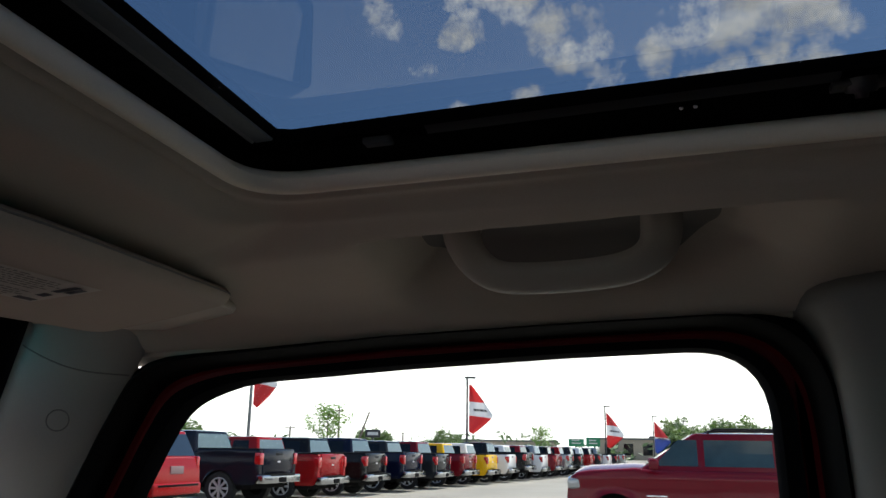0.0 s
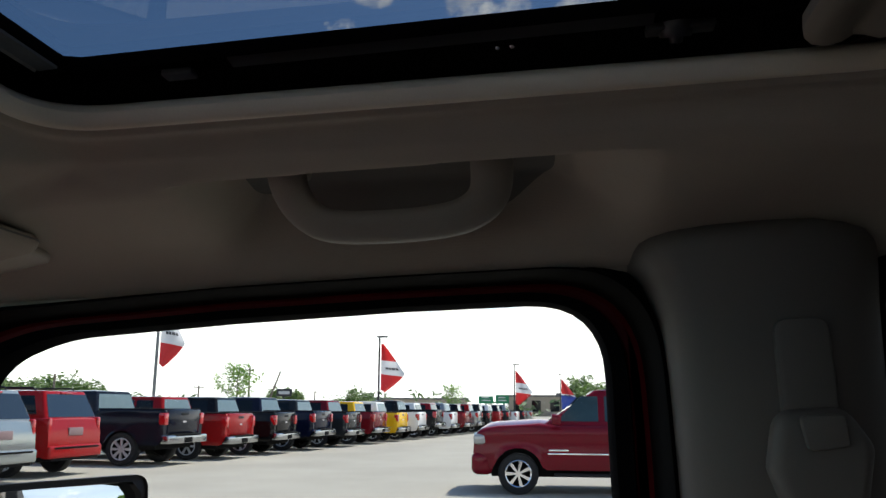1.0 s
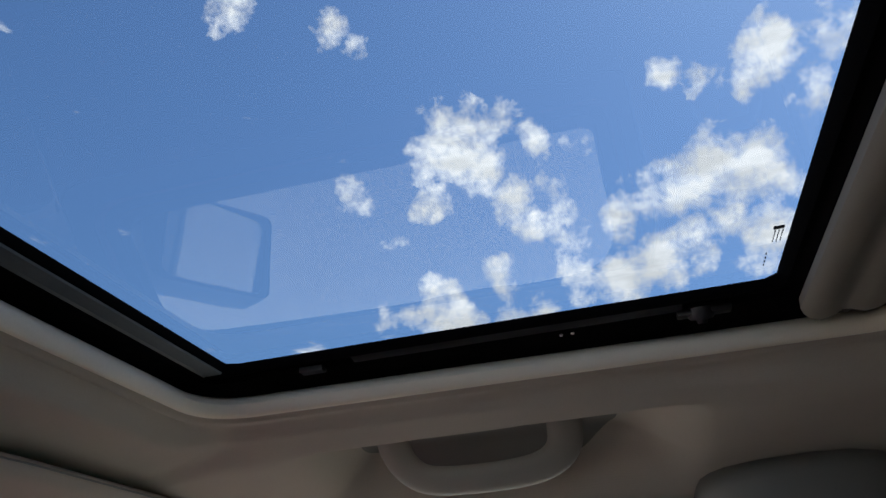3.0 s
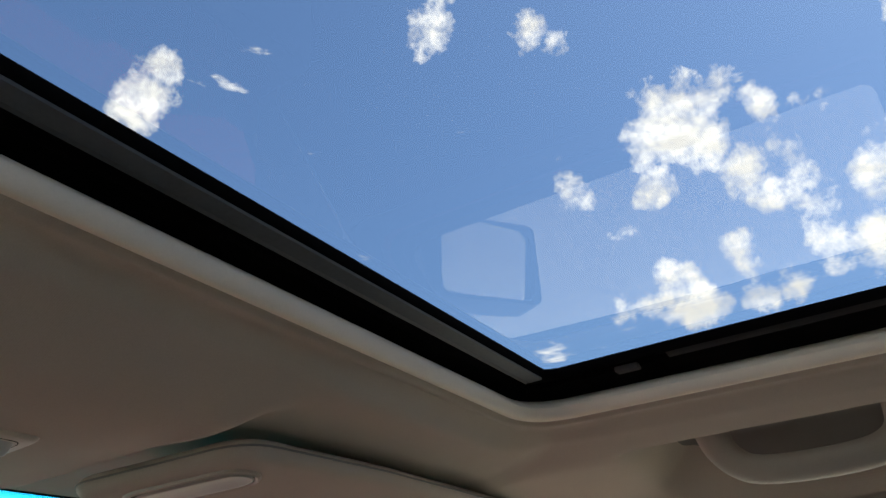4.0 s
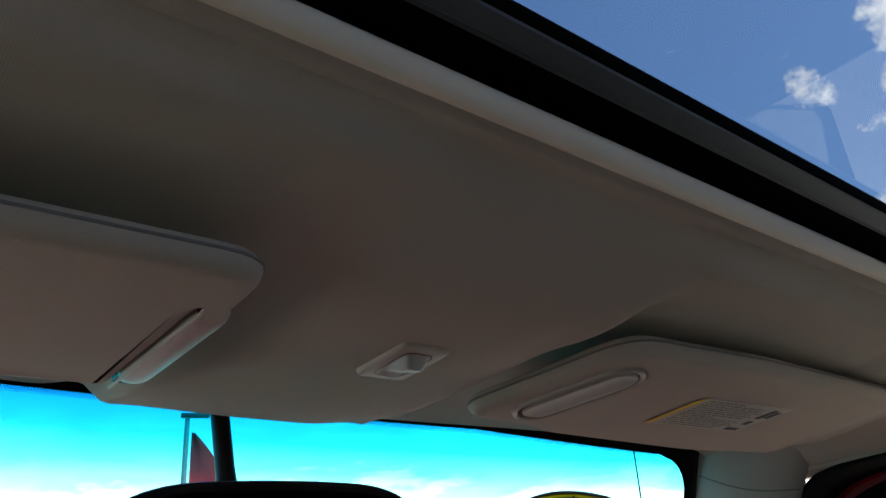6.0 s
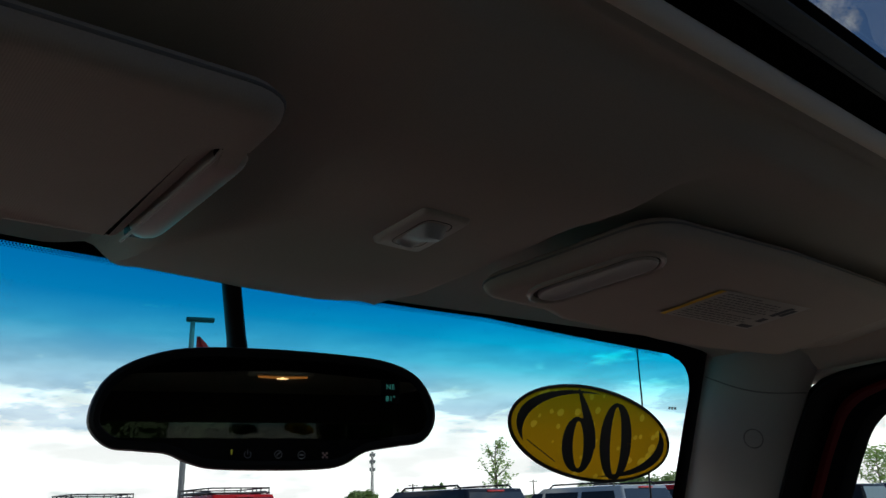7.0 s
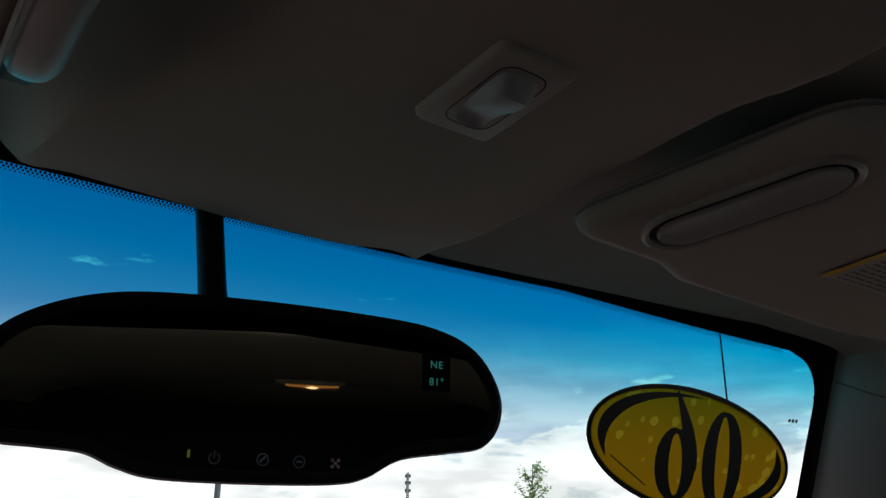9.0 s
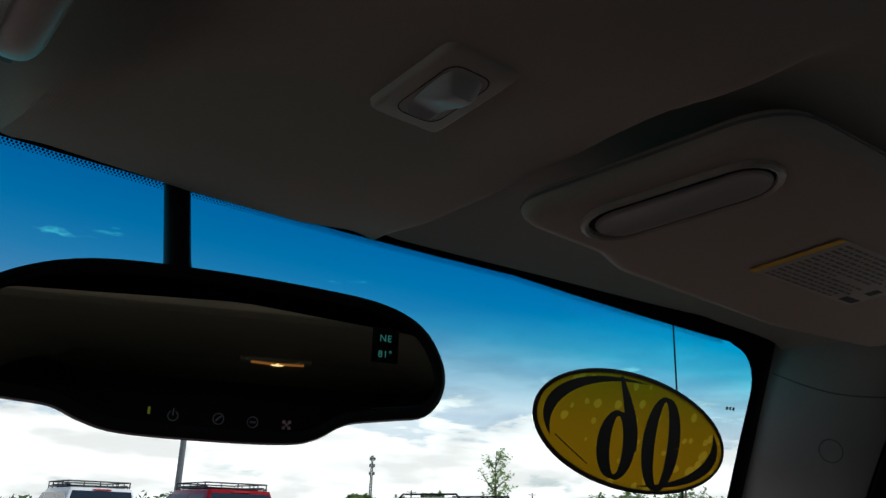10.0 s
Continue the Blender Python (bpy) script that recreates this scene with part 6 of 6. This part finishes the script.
# radio mast ahead
mx, my = place(34.5, 200)
mast = thing("radio_mast", "slim grey radio mast with antenna panels", "radio mast", Matrix.Translation((mx, my, 0)))
bm = bmesh.new()
for dx, dy in ((0.35, 0.2), (-0.35, 0.2), (0, -0.4)):
    tube(bm, [(dx, dy, 0), (dx * 0.5, dy * 0.5, 15)], 0.12, 6)
for k in range(20):
    z = 0.5 + k * 0.72
    tube(bm, [(0.33, 0.2, z), (-0.33, 0.2, z + 0.36)], 0.10, 4)
    tube(bm, [(-0.33, 0.2, z + 0.36), (0.33, 0.2, z + 0.72)], 0.10, 4)
part("lattice", bm, POLE, mast)
for z in (14.2, 12.6, 10.8):
    for k in range(4):
        a = k * math.tau / 4 + 0.4
        bm = bmesh.new()
        box(bm, (0.7 * math.cos(a) - 0.12, 0.7 * math.sin(a) - 0.1, z - 0.38), (0.7 * math.cos(a) + 0.12, 0.7 * math.sin(a) + 0.1, z + 0.38), 0.04)
        part("antenna_panel", bm, POLE, mast)


# ---- trees ----
BARK = material("bark", (0.10, 0.08, 0.06), 0.9, 0, 0.5, 40, 0.25)


def leaf_material(name, colour):
    m = film(name, colour, [c * 1.6 for c in colour], 0.35)
    n, l = m.node_tree.nodes, m.node_tree.links
    g = n.new("ShaderNodeNewGeometry")
    hs = n.new("ShaderNodeHueSaturation")
    mr = n.new("ShaderNodeMapRange")
    mr.inputs["To Min"].default_value, mr.inputs["To Max"].default_value = 0.6, 1.5
    b = n["Principled BSDF"]
    src = b.inputs["Base Color"].links[0].from_socket
    l.new(g.outputs["Random Per Island"], mr.inputs["Value"])
    l.new(mr.outputs[0], hs.inputs["Value"])
    l.new(src, hs.inputs["Color"])
    l.new(hs.outputs[0], b.inputs["Base Color"])
    return m


LEAF_YOUNG = leaf_material("young_leaves", (0.15, 0.26, 0.045))
LEAF = leaf_material("green_leaves", (0.10, 0.165, 0.035))
LEAF_FAR = leaf_material("far_leaves", (0.085, 0.13, 0.05))


def leaves(bm, pts, size, rng, per=6, spread=0.25):
    """Small leaf blades scattered round points."""
    for p in pts:
        for _ in range(per):
            c = Vector(p) + Vector((rng.gauss(0, spread), rng.gauss(0, spread), rng.gauss(0, spread)))
            u = Vector((rng.gauss(0, 1), rng.gauss(0, 1), rng.gauss(0, 0.6))).normalized()
            w = u.orthogonal().normalized()
            s = size * (0.6 + 0.8 * rng.random())
            bm.faces.new([bm.verts.new(c + q) for q in (-u * s, w * s * 0.45, u * s, -w * s * 0.45)])


def tree(az, dist, height, wide, leaf, seed, trunk_h=0.3, per=7, size=0.13, label="young street tree with sparse bright green leaves", limbs=16):
    rng = random.Random(seed)
    x, y = place(az, dist)
    t = thing("tree", label, "tree", Matrix.Translation((x, y, 0)), "lot trees")
    bm = bmesh.new()
    tube(bm, [(0, 0, 0), (0.04, 0.02, height * 0.4), (-0.03, 0.0, height * 0.75), (0.02, 0, height)], [0.022 * height, 0.016 * height, 0.008 * height, 0.003 * height], 8)
    tips = []
    for k in range(limbs):
        z0 = height * (trunk_h + (0.95 - trunk_h) * k / limbs)
        a = k * 2.4 + rng.random()
        reach = wide * (0.55 + 0.6 * rng.random()) * (1 - 0.65 * (k / limbs) ** 1.5)
        rise = reach * (0.7 + 0.7 * rng.random())
        p0 = Vector((0, 0, z0))
        p1 = p0 + Vector((math.cos(a) * reach * 0.5, math.sin(a) * reach * 0.5, rise * 0.45))
        p2 = p0 + Vector((math.cos(a) * reach, math.sin(a) * reach, rise))
        tube(bm, [p0, p1, p2], [0.008 * height, 0.005 * height, 0.002 * height], 5)
        for f in np.linspace(0.25, 1.05, 7):
            tips.append(p0.lerp(p2, f) + Vector((rng.gauss(0, 0.06), rng.gauss(0, 0.06), rng.gauss(0, 0.06))) * wide)
    part("trunk", bm, BARK, t)
    bm = bmesh.new()
    leaves(bm, tips, size, rng, per, 0.11 * wide)
    part("crown", bm, leaf, t, smooth=False)


tree(66.9, 70, 4.9, 1.75, LEAF_YOUNG, 3, 0.30, 12, 0.15, limbs=12)
tree(81.8, 120, 4.6, 1.7, LEAF_YOUNG, 5, 0.35, 12, 0.14, limbs=11)
tree(42.6, 40, 4.6, 0.95, LEAF_YOUNG, 8, 0.30, 11, 0.08, limbs=14)


def big_tree(az, dist, height, wide, seed, label="broad leafy green tree beyond the lot"):
    rng = random.Random(seed)
    x, y = place(az, dist)
    t = thing("tree", label, "tree", Matrix.Translation((x, y, 0)), "far trees")
    bm = bmesh.new()
    tube(bm, [(0, 0, 0), (0, 0, height * 0.6)], [0.05 * height, 0.025 * height], 8)
    pts = []
    for k in range(26):
        a, r = rng.random() * math.tau, math.sqrt(rng.random())
        c = Vector((math.cos(a) * r * wide, math.sin(a) * r * wide, height * (0.35 + 0.60 * rng.random() * (1.1 - 0.5 * r))))
        if k < 9:
            tube(bm, [(0, 0, height * 0.35), (c * 0.5 + Vector((0, 0, height * 0.2))), c], [0.018 * height, 0.010 * height, 0.004 * height], 5)
        pts += [c + Vector((rng.gauss(0, 1), rng.gauss(0, 1), rng.gauss(0, 0.7))) * wide * 0.22 for _ in range(16)]
    part("trunk", bm, BARK, t)
    bm = bmesh.new()
    leaves(bm, pts, 0.052 * height, rng, 17, 0.07 * wide)
    part("crown", bm, LEAF, t, smooth=False)


for k, (az, d, hgt, wd) in enumerate(((56.4, 95, 4.6, 3.0), (52.5, 100, 4.6, 3.4), (50.0, 105, 4.2, 3.0), (33.6, 100, 4.2, 1.6), (38.7, 95, 4.2, 1.5), (36.6, 110, 3.8, 1.4), (91.3, 150, 6.8, 4.5), (70.2, 150, 5.0, 3.0),
                                      (74.8, 150, 4.6, 3.0), (95, 160, 7, 6), (55.0, 110, 4.4, 3.0), (100, 150, 6, 5), (172.6, 45, 8.2, 2.6), (175.2, 48, 8.6, 2.8), (177.6, 52, 7.8, 2.2))):
    big_tree(az, d, hgt, wd, 20 + k)

# far woods: a low uneven belt all round the horizon, thick behind this car
rng = random.Random(99)
bm = bmesh.new()
for k in range(900):
    az = rng.random() * 360
    behind = 120 < az < 260
    d = (95 + 40 * rng.random()) if behind else (170 + 60 * rng.random())
    x, y = place(az, d)
    top = (5.0 + 3.5 * rng.random()) if behind else (1.6 + 2.4 * rng.random() + 1.2 * math.sin(az * 0.35))
    pts = [(x + rng.gauss(0, 1.6), y + rng.gauss(0, 1.6), top * (0.15 + 0.85 * rng.random())) for _ in range(9)]
    leaves(bm, pts, 0.75, rng, 3, 0.6)
woods = part("far_woods", bm, LEAF_FAR, smooth=False)
tagged(woods, "belt of far green woods round the lot", "woods", kind="stuff")


# ---- signs and low buildings beyond the row ----
SIGN_GREEN = material("sign_green", (0.01, 0.22, 0.10), 0.4, 0, 0, 50, 0.05)
for az, w in ((84.2, 2.1), (85.35, 1.9)):
    x, y = place(az, 115)
    sg = thing("road_sign", "green highway sign on two posts", "road sign", Matrix.Translation((x, y, 0)) @ Matrix.Rotation(radians(-az), 4, "Z"), "road signs")
    bm = bmesh.new()
    box(bm, (-w / 2, -0.04, 2.3), (w / 2, 0.04, 3.5 if az > 85 else 3.3), 0.02)
    part("panel", bm, SIGN_GREEN, sg)
    for k in range(2):
        bm = bmesh.new()
        box(bm, (-w * 0.3, -0.06, 2.65 + 0.4 * k), (w * (0.3 - 0.1 * k), -0.045, 2.8 + 0.4 * k))
        part("letter_bar", bm, FLAG_WHITE, sg, "plain white bar", smooth=False)
    for s in (-1, 1):
        bm = bmesh.new()
        tube(bm, [(s * w * 0.35, 0.06, 0), (s * w * 0.35, 0.06, 3.2)], 0.06, 6)
        part("post", bm, POLE, sg)
x, y = place(70.1, 140)
bb = thing("billboard", "small dark board on a post", "billboard", Matrix.Translation((x, y, 0)) @ Matrix.Rotation(radians(-70), 4, "Z"))
bm = bmesh.new()
box(bm, (-1.3, -0.1, 3.4), (1.3, 0.1, 4.7), 0.03)
part("board", bm, DARK_POLE, bb)
bm = bmesh.new()
box(bm, (-0.9, -0.13, 3.8), (0.9, -0.11, 4.3))
part("panel", bm, FLAG_WHITE, bb, "pale plain panel", smooth=False)
bm = bmesh.new()
tube(bm, [(0, 0, 0), (0, 0, 3.5)], 0.12, 8)
part("post", bm, DARK_POLE, bb)

STUCCO = material("tan_stucco", (0.42, 0.36, 0.28), 0.9, 0, 0.3, 8, 0.1, 0.3)
SLATE = material("grey_roof", (0.14, 0.14, 0.14), 0.8, 0, 0.3, 8, 0.1, 0.3)
for az, d, w, hgt in ((79, 190, 26, 4.0), (88.3, 180, 16, 4.6), (92.5, 190, 22, 5.2), (63.6, 170, 12, 3.6), (47, 220, 30, 4.2)):
    x, y = place(az, d)
    b = thing("low_building", "low tan building with a flat grey roof", "building", Matrix.Translation((x, y, 0)) @ Matrix.Rotation(radians(-az), 4, "Z"), "low buildings")
    bm = bmesh.new()
    box(bm, (-w / 2, 0, 0), (w / 2, 12, hgt - 0.4))
    part("wall", bm, STUCCO, b, smooth=False)
    bm = bmesh.new()
    box(bm, (-w / 2 - 0.3, -0.3, hgt - 0.4), (w / 2 + 0.3, 12.3, hgt), 0.05)
    part("roof", bm, SLATE, b, smooth=False)
    for k in range(int(w / 4)):
        bm = bmesh.new()
        box(bm, (-w / 2 + 1.2 + 4 * k, -0.06, 1.0), (-w / 2 + 3.2 + 4 * k, 0.02, hgt - 1.2))
        part("window", bm, CAR_GLASS, b, "dark window", smooth=False)
